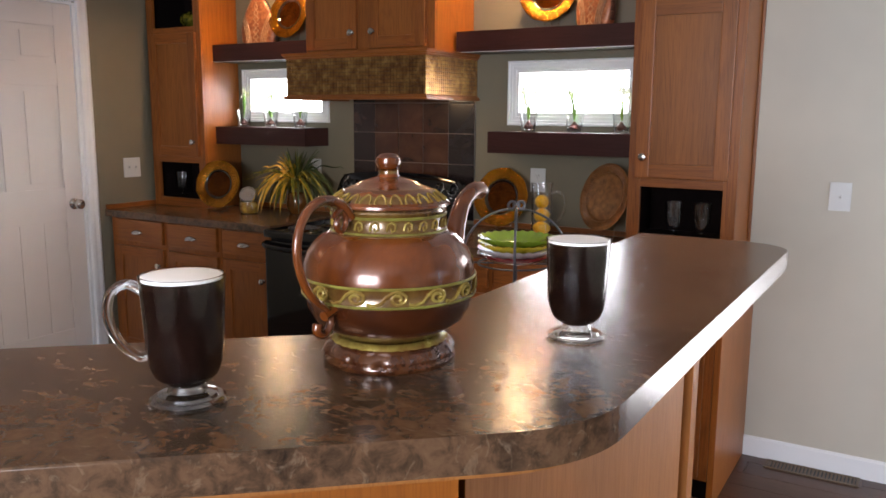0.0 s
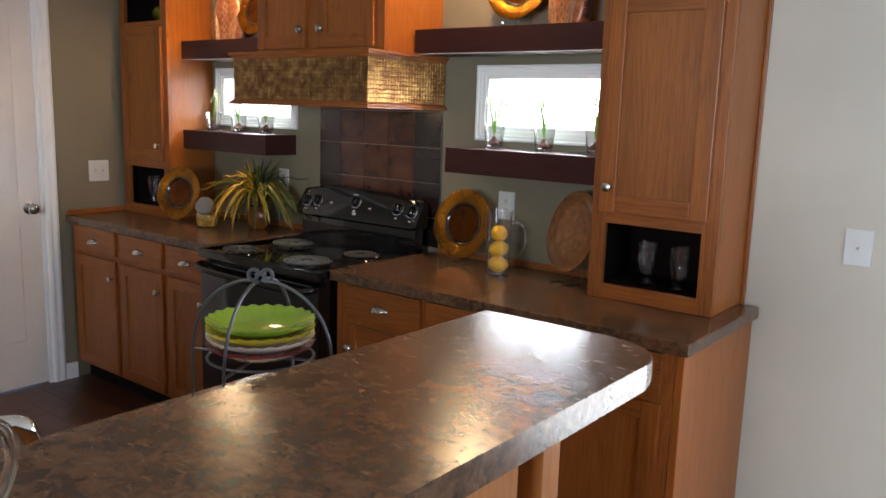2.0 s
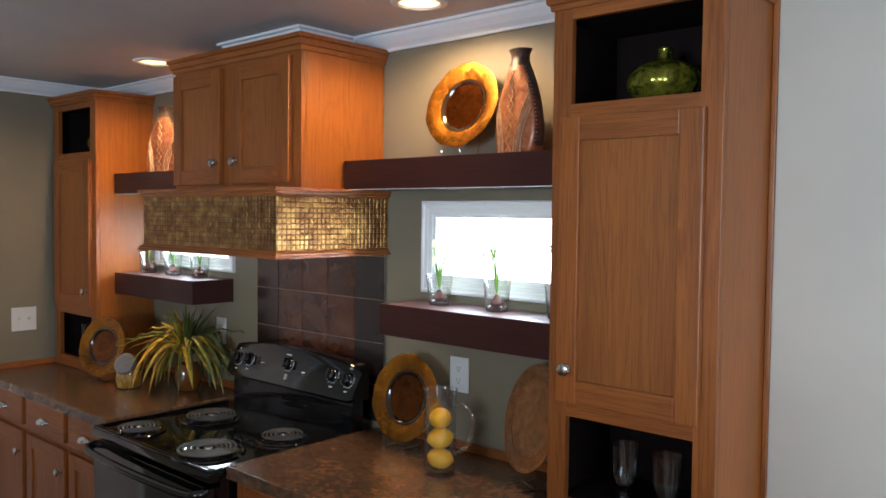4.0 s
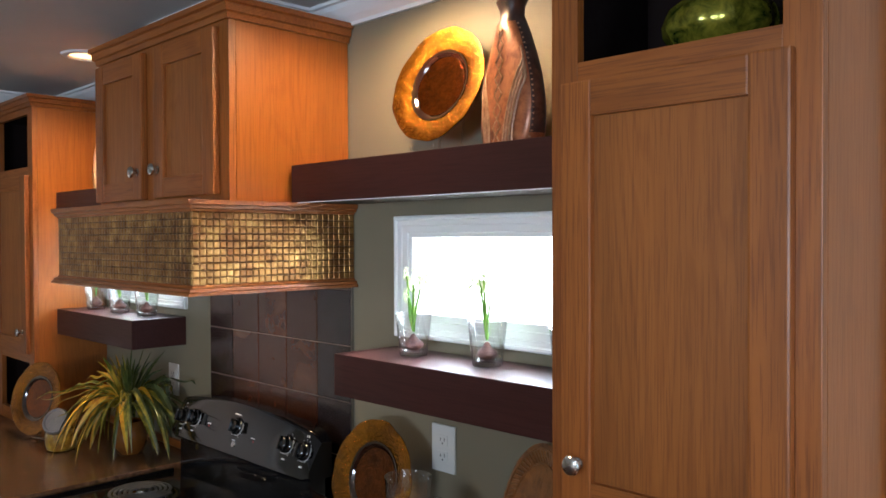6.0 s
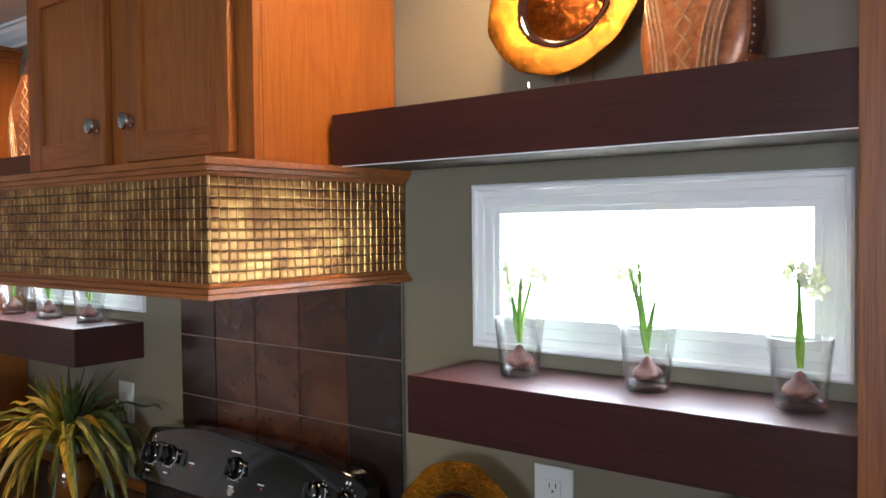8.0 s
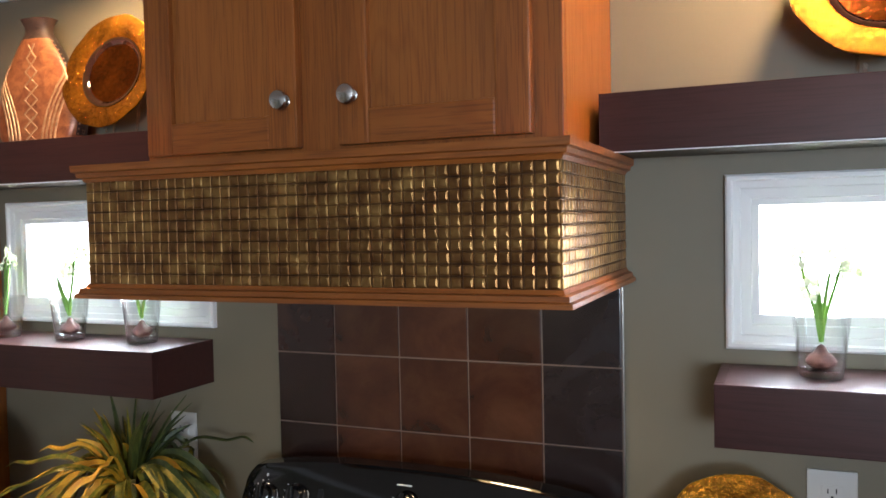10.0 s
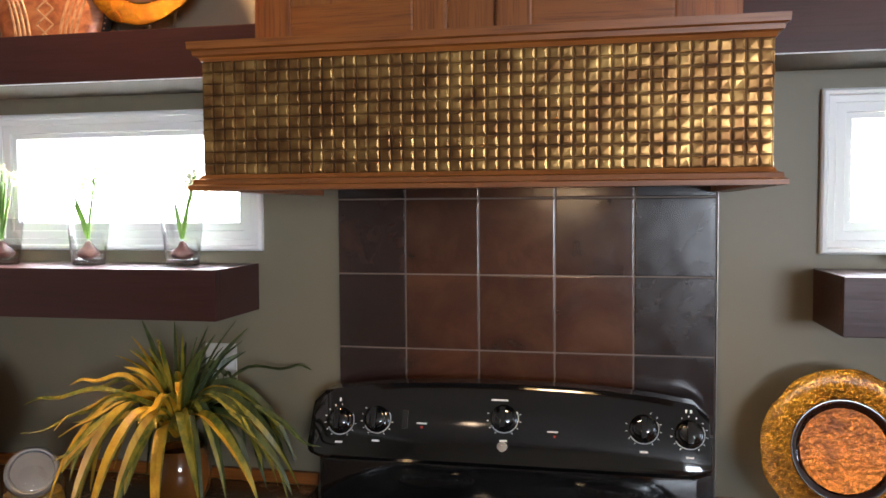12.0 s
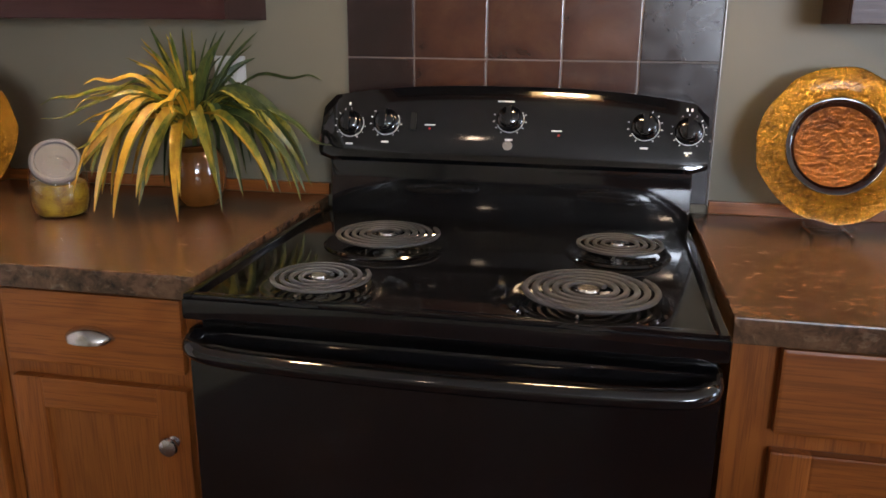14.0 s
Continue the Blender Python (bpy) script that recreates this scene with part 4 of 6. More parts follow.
        hub = lathe(bmesh.new(), [(0, 0.921), (rad * 0.15, 0.921), (rad * 0.17, 0.917), (rad * 0.17, 0.905)], 20, (x, y, 0))
        for k in range(3):
            a = 2 * math.pi * k / 3 + 0.4
            tube(hub, [(x, y, 0.9105), (x + rad * 0.98 * math.cos(a), y + rad * 0.98 * math.sin(a), 0.9105)], 0.003, 4)
        part("coil_support", hub, nickel, b, "bright metal centre cap", True)
    burner(-2.612, 2.912, 0.076, 4)
    burner(-2.580, 3.180, 0.094, 5)
    burner(-2.216, 2.938, 0.099, 5)
    burner(-2.172, 3.200, 0.076, 4)
    # oven door, handle, drawer
    part("oven_door", boxes((x0 + 0.004, x1 - 0.004, yf + 0.004, yf + 0.044, 0.255, 0.852), bevel=0.009), enamel, r, "glossy black oven door", True)
    hpts = [(x0 + 0.018, yf + 0.006, 0.842), (x0 + 0.03, yf - 0.026, 0.836), (x0 + 0.10, yf - 0.036, 0.828), (cx, yf - 0.040, 0.824), (x1 - 0.10, yf - 0.036, 0.828), (x1 - 0.03, yf - 0.026, 0.836), (x1 - 0.018, yf + 0.006, 0.842)]
    part("oven_handle", tube(bmesh.new(), spline(hpts, 8), 0.0135, 12), enamel, r, "curved black door handle", True)
    part("storage_drawer", boxes((x0 + 0.004, x1 - 0.004, yf + 0.008, yf + 0.044, 0.06, 0.247), bevel=0.006), enamel, r, "", True)
    for fx in (x0 + 0.06, x1 - 0.06):
        part("foot", boxes((fx - 0.02, fx + 0.02, yf + 0.1, yf + 0.14, 0.0, 0.03)), black_satin, r)


cooking_range()

# ---- materials of the small things ----
def patina(name, low, high, metal, rough):
    m, n, l, b = material(name)
    v = coords(n, l, (1, 1, 1))
    f = noise_of(n, l, v, 42, 5, 0.65, 0.5)
    l.new(ramp(n, l, f, [(0.34, low), (0.66, high)]), b.inputs["Base Color"])
    b.inputs["Metallic"].default_value = metal
    rough_of(n, l, b, f, rough - 0.08, rough + 0.1)
    bump(n, l, b, noise_of(n, l, v, 150, 3), 0.15, 0.001)
    return m


def glaze(name, low, high, size=18, metal=0.3):
    m, n, l, b = material(name)
    v = coords(n, l, (1, 1, 1))
    l.new(ramp(n, l, noise_of(n, l, v, size, 5, 0.6, 0.3), [(0.32, low), (0.68, high)]), b.inputs["Base Color"])
    b.inputs["Metallic"].default_value = metal
    rough_of(n, l, b, noise_of(n, l, v, 60, 3), 0.16, 0.28)
    b.inputs["Coat Weight"].default_value = 1.0
    b.inputs["Coat IOR"].default_value = 1.55
    b.inputs["Coat Roughness"].default_value = 0.17
    return m


def variegated(name, low, high):
    m, n, l, b = material(name)
    v = coords(n, l, (1, 1, 0.25))
    f = noise_of(n, l, v, 55, 3, 0.6)
    l.new(ramp(n, l, f, [(0.35, low), (0.62, high)]), b.inputs["Base Color"])
    b.inputs["Roughness"].default_value = 0.42
    return m


def wicker(name):
    m, n, l, b = material(name)
    v = coords(n, l, (1, 1, 1))
    f = noise_of(n, l, v, 40, 4)
    g = noise_of(n, l, v, 320, 3)
    l.new(ramp(n, l, f, [(0.3, (0.13, 0.050, 0.015)), (0.7, (0.33, 0.140, 0.045))]), b.inputs["Base Color"])
    b.inputs["Roughness"].default_value = 0.36
    bump(n, l, b, g, 0.5, 0.002)
    return m


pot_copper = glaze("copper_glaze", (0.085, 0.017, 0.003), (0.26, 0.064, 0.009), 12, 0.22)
pot_dark = glaze("bar_mirroring_copper_glaze", (0.028, 0.007, 0.003), (0.085, 0.019, 0.004), 14, 0.3)
pot_mottle = glaze("mottled_foot_glaze", (0.060, 0.012, 0.004), (0.150, 0.052, 0.016), 55)
pot_green = glaze("golden_brown_patina", (0.11, 0.042, 0.010), (0.23, 0.125, 0.025), 48)
pot_edge = patina("green_edge_patina", (0.17, 0.130, 0.024), (0.31, 0.30, 0.055), 0.2, 0.30)
pot_relief = patina("worn_relief", (0.24, 0.120, 0.028), (0.44, 0.34, 0.075), 0.3, 0.24)
amber_rim = amber("amber_glass_rim", (0.115, 0.038, 0.0022), (0.39, 0.155, 0.009), 0.14, 1.0, 150)
amber_well = amber("dark_amber_glass", (0.050, 0.011, 0.0008), (0.170, 0.046, 0.003), 0.13, 0.5, 120)
amber_ring = plain("brown_glass_ring", (0.018, 0.005, 0.003), 0.08, 0, 0.1, 14, 0.6)
woven = wicker("woven_charger")
coffee = plain("black_coffee", (0.0065, 0.002, 0.0015), 0.10)
cream = plain("whipped_cream", (0.86, 0.84, 0.83), 0.7, 0, 0.02, 60)
lemon = paint("lemon_peel", (0.84, 0.44, 0.008), 0.38, 0.5, 260, 0.12)
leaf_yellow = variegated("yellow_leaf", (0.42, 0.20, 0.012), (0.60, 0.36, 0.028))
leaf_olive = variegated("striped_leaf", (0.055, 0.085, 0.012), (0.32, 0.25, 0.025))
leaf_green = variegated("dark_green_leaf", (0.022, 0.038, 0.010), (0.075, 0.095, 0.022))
stem_green = variegated("stem_green", (0.09, 0.22, 0.02), (0.22, 0.42, 0.05))
petal = plain("cream_petal", (0.84, 0.85, 0.68), 0.6, 0, 0.05, 90)
pn, pl = petal.node_tree.nodes, petal.node_tree.links
soft_light, blend = pn.new("ShaderNodeBsdfTranslucent"), pn.new("ShaderNodeMixShader")
soft_light.inputs["Color"].default_value = (0.85, 0.87, 0.70, 1)
blend.inputs[0].default_value = 0.55
pl.new(pn["Principled BSDF"].outputs[0], blend.inputs[1])
pl.new(soft_light.outputs[0], blend.inputs[2])
pl.new(blend.outputs[0], pn["Material Output"].inputs["Surface"])
bulb_skin = patina("bulb_skin", (0.050, 0.013, 0.009), (0.150, 0.056, 0.034), 0, 0.45)
pumpkin_glass = patina("green_gold_glass", (0.022, 0.045, 0.006), (0.34, 0.30, 0.03), 0.55, 0.16)
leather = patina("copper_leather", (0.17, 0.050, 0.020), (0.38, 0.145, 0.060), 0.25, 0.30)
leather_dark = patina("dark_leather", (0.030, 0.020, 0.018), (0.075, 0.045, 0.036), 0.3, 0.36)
cord = patina("pale_cord", (0.22, 0.11, 0.055), (0.46, 0.29, 0.17), 0.2, 0.45)
pot_amber = plain("brown_pot_glaze", (0.150, 0.052, 0.010), 0.10, 0, 0.15, 30, 0.6)
pickle = patina("pickled_fruit", (0.20, 0.080, 0.008), (0.50, 0.31, 0.025), 0, 0.3)
lid_tin = plain("dull_tin", (0.31, 0.315, 0.33), 0.38, 0.85)
plate_green = plain("green_glaze", (0.26, 0.42, 0.035), 0.14, 0, 0.08, 20, 0.5)
plate_yellow = plain("yellow_glaze", (0.62, 0.50, 0.03), 0.14, 0, 0.06, 20, 0.5)
plate_white = plain("white_glaze", (0.75, 0.73, 0.66), 0.14, 0, 0.04, 20, 0.5)
plate_red = plain("crimson_glaze", (0.24, 0.022, 0.028), 0.14, 0, 0.08, 20, 0.5)
vent_metal = plain("brown_vent_metal", (0.13, 0.085, 0.05), 0.45, 0.3)


def no_shadow(ob):
    ob.visible_shadow = False
    return ob


# ---- teapot on the bar ----
def teapot(place):
    t = thing("teapot", (0, 0, 0), "large copper-brown teapot with green scroll bands on the bar", "teapot")
    body = lathe(bmesh.new(), [(0, 0.028), (0.056, 0.029), (0.071, 0.038), (0.0855, 0.052), (0.0935, 0.068), (0.0965, 0.085), (0.0974, 0.098), (0.0982, 0.111), (0.0968, 0.123), (0.0922, 0.135), (0.0845, 0.146), (0.0755, 0.154), (0.0690, 0.159)], 72, ripple=lambda a, k: 1 + 0.06 * (2 < k < 12))
    # Lower belly coloured darker, for the dark bar mirrored in it.
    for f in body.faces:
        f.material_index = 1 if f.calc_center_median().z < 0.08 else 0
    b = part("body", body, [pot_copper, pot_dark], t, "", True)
    band = lathe(bmesh.new(), [(0.1005, 0.0820), (0.1040, 0.0830), (0.1052, 0.0850), (0.1043, 0.0865), (0.1048, 0.1045), (0.1056, 0.1058), (0.1048, 0.1078), (0.1005, 0.1085)], 64)
    g = part("scroll_band", band, pot_green, b, "green patina band with wave scrolls", True)
    for k in range(14):
        bm = bmesh.new()
        a0 = 2 * math.pi * k / 14
        pts = [(-0.026, 0.0892), (-0.019, 0.0876), (-0.010, 0.0905), (-0.004, 0.0980)]
        for i in range(20):
            s = i / 19
            ang = 2.6 - s * 3.2 * math.pi
            q = 0.0086 * (1 - 0.74 * s)
            pts.append((0.0085 + 1.35 * q * math.cos(ang), 0.0955 + q * math.sin(ang)))
        tube(bm, [(0.1053 * math.cos(a0 + u / 0.105), 0.1053 * math.sin(a0 + u / 0.105), z) for u, z in pts], 0.0021, 6)
        part("scroll", bm, pot_relief, g, "", True)
    bm = bmesh.new()
    for z in (0.0850, 0.1062):
        tube(bm, [(0.1052 * math.cos(2 * math.pi * i / 64), 0.1052 * math.sin(2 * math.pi * i / 64), z) for i in range(64)], 0.0017, 5, closed=True)
    part("band_edges", bm, pot_edge, b, "green band edges", True)
    foot = lathe(bmesh.new(), [(0, 0.0), (0.079, 0.0), (0.081, 0.003), (0.081, 0.0065), (0.076, 0.009), (0.077, 0.014), (0.073, 0.022), (0.066, 0.028), (0.061, 0.0305), (0.058, 0.032)], 72, ripple=lambda a, k: 1 + (0.065 * abs(math.sin(6 * a)) ** 0.7 if k in (4, 5, 6) else 0))
    f = part("foot", foot, pot_mottle, t, "petal-moulded foot", True)
    bm = lathe(bmesh.new(), [(0.0705, 0.0262), (0.0690, 0.0282), (0.0655, 0.0302), (0.062, 0.0316), (0.0595, 0.0314)], 64, ripple=lambda a, k: 1.012 + (0.022 if k < 2 else 0.004) * math.cos(28 * a))
    part("foot_patina", bm, pot_relief, f, "green leaf edge", True)
    neck = lathe(bmesh.new(), [(0.069, 0.155), (0.0715, 0.1585), (0.0690, 0.1615), (0.0675, 0.164), (0.0675, 0.177), (0.068, 0.180), (0.070, 0.184), (0.069, 0.187)], 56)
    nk = part("neck", neck, pot_green, t, "green relief collar", True)
    for k in range(22):
        bm = bmesh.new()
        a = 2 * math.pi * k / 22
        pts = [((0.0684) * math.cos(a + u / 0.068), 0.0684 * math.sin(a + u / 0.068), z) for u, z in ((-0.006, 0.1655), (-0.004, 0.1730), (0.0, 0.1755), (0.004, 0.1730), (0.004, 0.1670), (0.0, 0.1650), (-0.001, 0.1695))]
        tube(bm, pts, 0.0015, 5)
        part("loop", bm, pot_relief, nk, "", True)
    bm = bmesh.new()
    for z in (0.1605, 0.1790):
        tube(bm, [(0.0688 * math.cos(2 * math.pi * i / 56), 0.0688 * math.sin(2 * math.pi * i / 56), z) for i in range(56)], 0.0018, 5, closed=True)
    part("collar_edges", bm, pot_edge, nk, "green collar edges", True)
    lid = lathe(bmesh.new(), [(0.070, 0.188), (0.0735, 0.190), (0.0735, 0.193), (0.069, 0.196), (0.060, 0.2035), (0.050, 0.209), (0.047, 0.2105), (0.044, 0.2105), (0.034, 0.2165), (0.022, 0.2205), (0.014, 0.2225), (0.012, 0.226), (0.0125, 0.230), (0, 0.231)], 56)
    for fc in lid.faces:
        z = fc.calc_center_median().z
        fc.material_index = 1 if 0.195 < z < 0.2045 or 0.209 < z < 0.2115 or 0.225 < z else 0
    ld = part("lid", lid, [pot_copper, pot_green], t, "domed lid with leaf relief", True)
    for k in range(24):
        bm = bmesh.new()
        a = 2 * math.pi * k / 24
        for side in (-1, 1):
            pts = []
            for s in range(6):
                q = s / 5
                r, z = 0.0695 - 0.0125 * q, 0.1960 + 0.0092 * q
                aa = a + side * 0.092 * math.sqrt(max(0.0, 1 - q * q))
                pts.append((r * math.cos(aa), r * math.sin(aa), z + 0.0004))
            tube(bm, pts, 0.0014, 5)
        part("leaf", bm, pot_relief, ld, "", True)
    kn = lathe(bmesh.new(), [(0.009, 0.230), (0.0135, 0.233), (0.0155, 0.239), (0.0145, 0.245), (0.009, 0.2495), (0, 0.2505)], 28)
    part("finial", kn, pot_copper, ld, "round copper finial", True)
    # spout to +y, handle to -y
    sp = spline([(0, 0.088, 0.086), (0, 0.116, 0.096), (0, 0.138, 0.120), (0, 0.150, 0.150), (0, 0.165, 0.176), (0, 0.192, 0.191), (0, 0.212, 0.190)], 6)
    part("spout", tube(bmesh.new(), sp, [0.024, 0.021, 0.017, 0.0135, 0.0115, 0.0115, 0.0125], 16), pot_copper, t, "curved tapering spout", True)
    hd = spline([(0, -0.070, 0.180), (0, -0.090, 0.196), (0, -0.125, 0.203), (0, -0.156, 0.194), (0, -0.176, 0.170), (0, -0.178, 0.142), (0, -0.164, 0.112), (0, -0.142, 0.092), (0, -0.120, 0.078), (0, -0.116, 0.064), (0, -0.129, 0.054), (0, -0.143, 0.059), (0, -0.142, 0.068)], 6)
    hd = [Vector((0, -0.07 + (q.y + 0.07) * 0.80, q.z)) for q in hd]
    h = part("handle", tube(bmesh.new(), hd, [0.0062, 0.0060, 0.0056, 0.0052, 0.005, 0.0047, 0.0044, 0.005, 0.0054, 0.0058], 10), pot_copper, t, "scrolled copper handle", True)
    curl = [(0, -0.088 - 0.0115 * (1 - 0.6 * s / 22) * math.cos(0.35 * s + 0.4), 0.176 + 0.0145 * (1 - 0.6 * s / 22) * math.sin(0.35 * s + 0.4)) for s in range(22)]
    part("curl", tube(bmesh.new(), curl, 0.0038, 8), pot_copper, h, "", True)
    part("strut", tube(bmesh.new(), spline([(0, -0.091, 0.082), (0, -0.104, 0.078), (0, -0.118, 0.074)], 5), 0.006, 8), pot_copper, h, "", True)
    t.matrix_basis = pose(*place, 0, 0, -3)


teapot((-0.595, 0.757, BAR))


# ---- glass mugs of coffee ----
def mug(place, turn, peak, label):
    t = thing("coffee_mug", (0, 0, 0), label, "mug", "coffee mugs on the bar")
    no_shadow(part("foot", lathe(bmesh.new(), [(0, 0.0), (0.036, 0.0), (0.0388, 0.002), (0.0388, 0.0062), (0.0355, 0.0088), (0.0310, 0.0085), (0.0295, 0.0120), (0.0250, 0.0135), (0.0205, 0.0150), (0.0178, 0.0215), (0, 0.022)], 40, ripple=lambda a, k: 1 + 0.012 * math.cos(12 * a) * (1 < k < 6)), heavy, t, "clear glass foot", True))
    outer = [(0, 0.0222), (0.0175, 0.0222), (0.024, 0.025), (0.0315, 0.032), (0.0365, 0.044), (0.0385, 0.060), (0.0405, 0.100), (0.0425, 0.136)]
    inner_p = [(0.0405, 0.136), (0.0385, 0.100), (0.0365, 0.060), (0.034, 0.045), (0.029, 0.034), (0.020, 0.029), (0, 0.028)]
    no_shadow(part("glass", lathe(bmesh.new(), outer + inner_p, 40), clear, t, "clear glass with a short foot", True))
    liq = lathe(bmesh.new(), [(0, 0.0275), (0.0203, 0.0285), (0.0292, 0.0335), (0.0342, 0.0445), (0.0367, 0.0595), (0.0387, 0.0995), (0.0402, 0.1318), (0, 0.1318)], 40)
    part("coffee", liq, coffee, t, "black coffee", True)
    bm = lathe(bmesh.new(), [(0.0398, 0.1320), (0.0403, 0.1342), (0.0385, 0.1355), (0.026, 0.136 + peak * 0.3), (0.010, 0.1365 + peak * 0.8), (0, 0.1365 + peak)], 36, ripple=lambda a, k: 1 + (0.02 * math.sin(3 * a + k) if k > 2 else 0))
    part("cream", bm, cream, t, "white whipped cream", True)
    pts = spline([(0.0395, 0, 0.118), (0.056, 0, 0.126), (0.072, 0, 0.116), (0.076, 0, 0.092), (0.066, 0, 0.066), (0.048, 0, 0.050), (0.037, 0, 0.052)], 6)
    no_shadow(part("handle", tube(bmesh.new(), pts, 0.0052, 10), clear, t, "clear glass handle", True))
    t.matrix_basis = pose(*place, 0, 0, turn)


mug((-0.676, 0.510, BAR), 214, 0.005, "glass mug of black coffee with a cream peak")
mug((-0.428, 0.953, BAR), 96, 0.002, "glass mug of black coffee topped with flat cream")


# ---- wire rack of fluted plates on the lower counter ----
def fluted_plate(place, r, mat, label, group="fluted plates on the rack"):
    t = thing("plate", (0, 0, 0), label, "plate", group)
    wave = lambda a, k: 1 + (0.013 * math.cos(24 * a) if k in (3, 4, 5) else 0)
    bm = lathe(bmesh.new(), [(0, 0.004), (r * 0.55, 0.004), (r * 0.62, 0.007), (r * 0.95, 0.020), (r, 0.0215), (r * 0.97, 0.0165), (r * 0.62, 0.001), (r * 0.55, 0.0), (0, 0.0)], 88, ripple=wave)
    for v in bm.verts:
        if math.hypot(v.co.x, v.co.y) > r * 0.85:
            v.co.z += 0.0016 * math.cos(24 * math.atan2(v.co.y, v.co.x))
    part("dish", bm, mat, t, "", True)
    t.matrix_basis = pose(*place)
    return t


RX, RY = -0.822, 1.577
rack = thing("plate_rack", (RX, RY, COUNTER), "dark wrought-iron plate rack with arched wires", "plate rack")
for k in range(4):
    a = radians(25 + 90 * k)
    ca, sa = math.cos(a), math.sin(a)
    prof = [(0.006, 1.254), (0.034, 1.252), (0.072, 1.234), (0.102, 1.202), (0.118, 1.160), (0.123, 1.10), (0.123, 1.0), (0.125, 0.935), (0.131, 0.918)]
    part("wire_leg", tube(bmesh.new(), spline([(RX + q * ca, RY + q * sa, z) for q, z in prof], 5), 0.0027, 8), iron, rack, "", True)
for z in (1.132, 1.0):
    ringp = [(RX + 0.084 * math.cos(2 * math.pi * i / 40), RY + 0.084 * math.sin(2 * math.pi * i / 40), z) for i in range(40)]
    rg = part("ring", tube(bmesh.new(), ringp, 0.0022, 6, closed=True), iron, rack, "", True)
    for k in range(2):
        a = radians(25 + 90 * k)
        part("cross_wire", tube(bmesh.new(), [(RX - 0.119 * math.cos(a), RY - 0.119 * math.sin(a), z), (RX + 0.119 * math.cos(a), RY + 0.119 * math.sin(a), z)], 0.0022, 6), iron, rg)
for s in (-1, 1):
    pts = [(RX + s * (0.011 - 0.010 * (1 - 0.5 * i / 20) * math.cos(0.36 * i)) * 0.77, RY + s * (0.011 - 0.010 * (1 - 0.5 * i / 20) * math.cos(0.36 * i)) * 0.62, 1.263 + 0.011 * (1 - 0.5 * i / 20) * math.sin(0.36 * i)) for i in range(21)]
    part("scroll", tube(bmesh.new(), pts, 0.0032, 7), iron, rack, "", True)
for k, (m, lb) in enumerate(((plate_red, "crimson fluted plate at the bottom of the stack"), (plate_white, "white fluted plate in the stack"), (plate_yellow, "yellow fluted plate in the stack"), (plate_green, "green fluted plate on top of the stack"))):
    fluted_plate((RX, RY, 1.1355 + 0.0125 * k), 0.086, m, lb)
fluted_plate((RX, RY, 1.003), 0.088, plate_white, "white fluted plate on the lower tier")

# chrome faucet at the island sink
FX, FY = -0.965, 1.025
fau = thing("faucet", (FX, FY, COUNTER), "low chrome kitchen faucet on the island counter", "faucet")
part("base", lathe(bmesh.new(), [(0, 0), (0.028, 0), (0.028, 0.006), (0.021, 0.014), (0.020, 0.06), (0.016, 0.078), (0, 0.082)], 28, (FX, FY, COUNTER)), chrome, fau, "", True)
part("spout", tube(bmesh.new(), spline([(FX, FY, COUNTER + 0.06), (-0.945, 1.052, 1.005), (-0.903, 1.112, 1.072), (-0.867, 1.164, 1.114), (-0.846, 1.198, 1.120), (-0.838, 1.211, 1.114), (-0.834, 1.217, 1.098)], 7), [0.014, 0.014, 0.013, 0.0125, 0.013, 0.0135, 0.0135], 16), chrome, fau, "", True)
part("lever", tube(bmesh.new(), [(FX, FY, COUNTER + 0.078), (FX - 0.02, FY - 0.03, COUNTER + 0.10), (FX - 0.045, FY - 0.07, COUNTER + 0.115)], [0.008, 0.006, 0.005], 10), chrome, fau, "", True)


# ---- amber plates on clear stands ----
def stand_mesh():
    """A small clear easel for a plate, at the origin, the plate leaning towards +y."""
    bm = bmesh.new()
    for s in (-1, 1):
        x = s * 0.034
        tube(bm, spline([(x, -0.052, 0.022), (x, -0.048, 0.006), (x, -0.03, 0.0035), (x, 0.03, 0.0035), (x, 0.042, 0.03), (x, 0.050, 0.09)], 5), 0.0035, 8)
        tube(bm, [(x, -0.044, 0.004), (x * 1.15, -0.05, 0.0035)], 0.0035, 8)
    tube(bm, [(-0.034, 0.0, 0.0035), (0.034, 0.0, 0.0035)], 0.003, 8)
    return mesh_of("easel", bm, thick, True)


EASEL = stand_mesh()


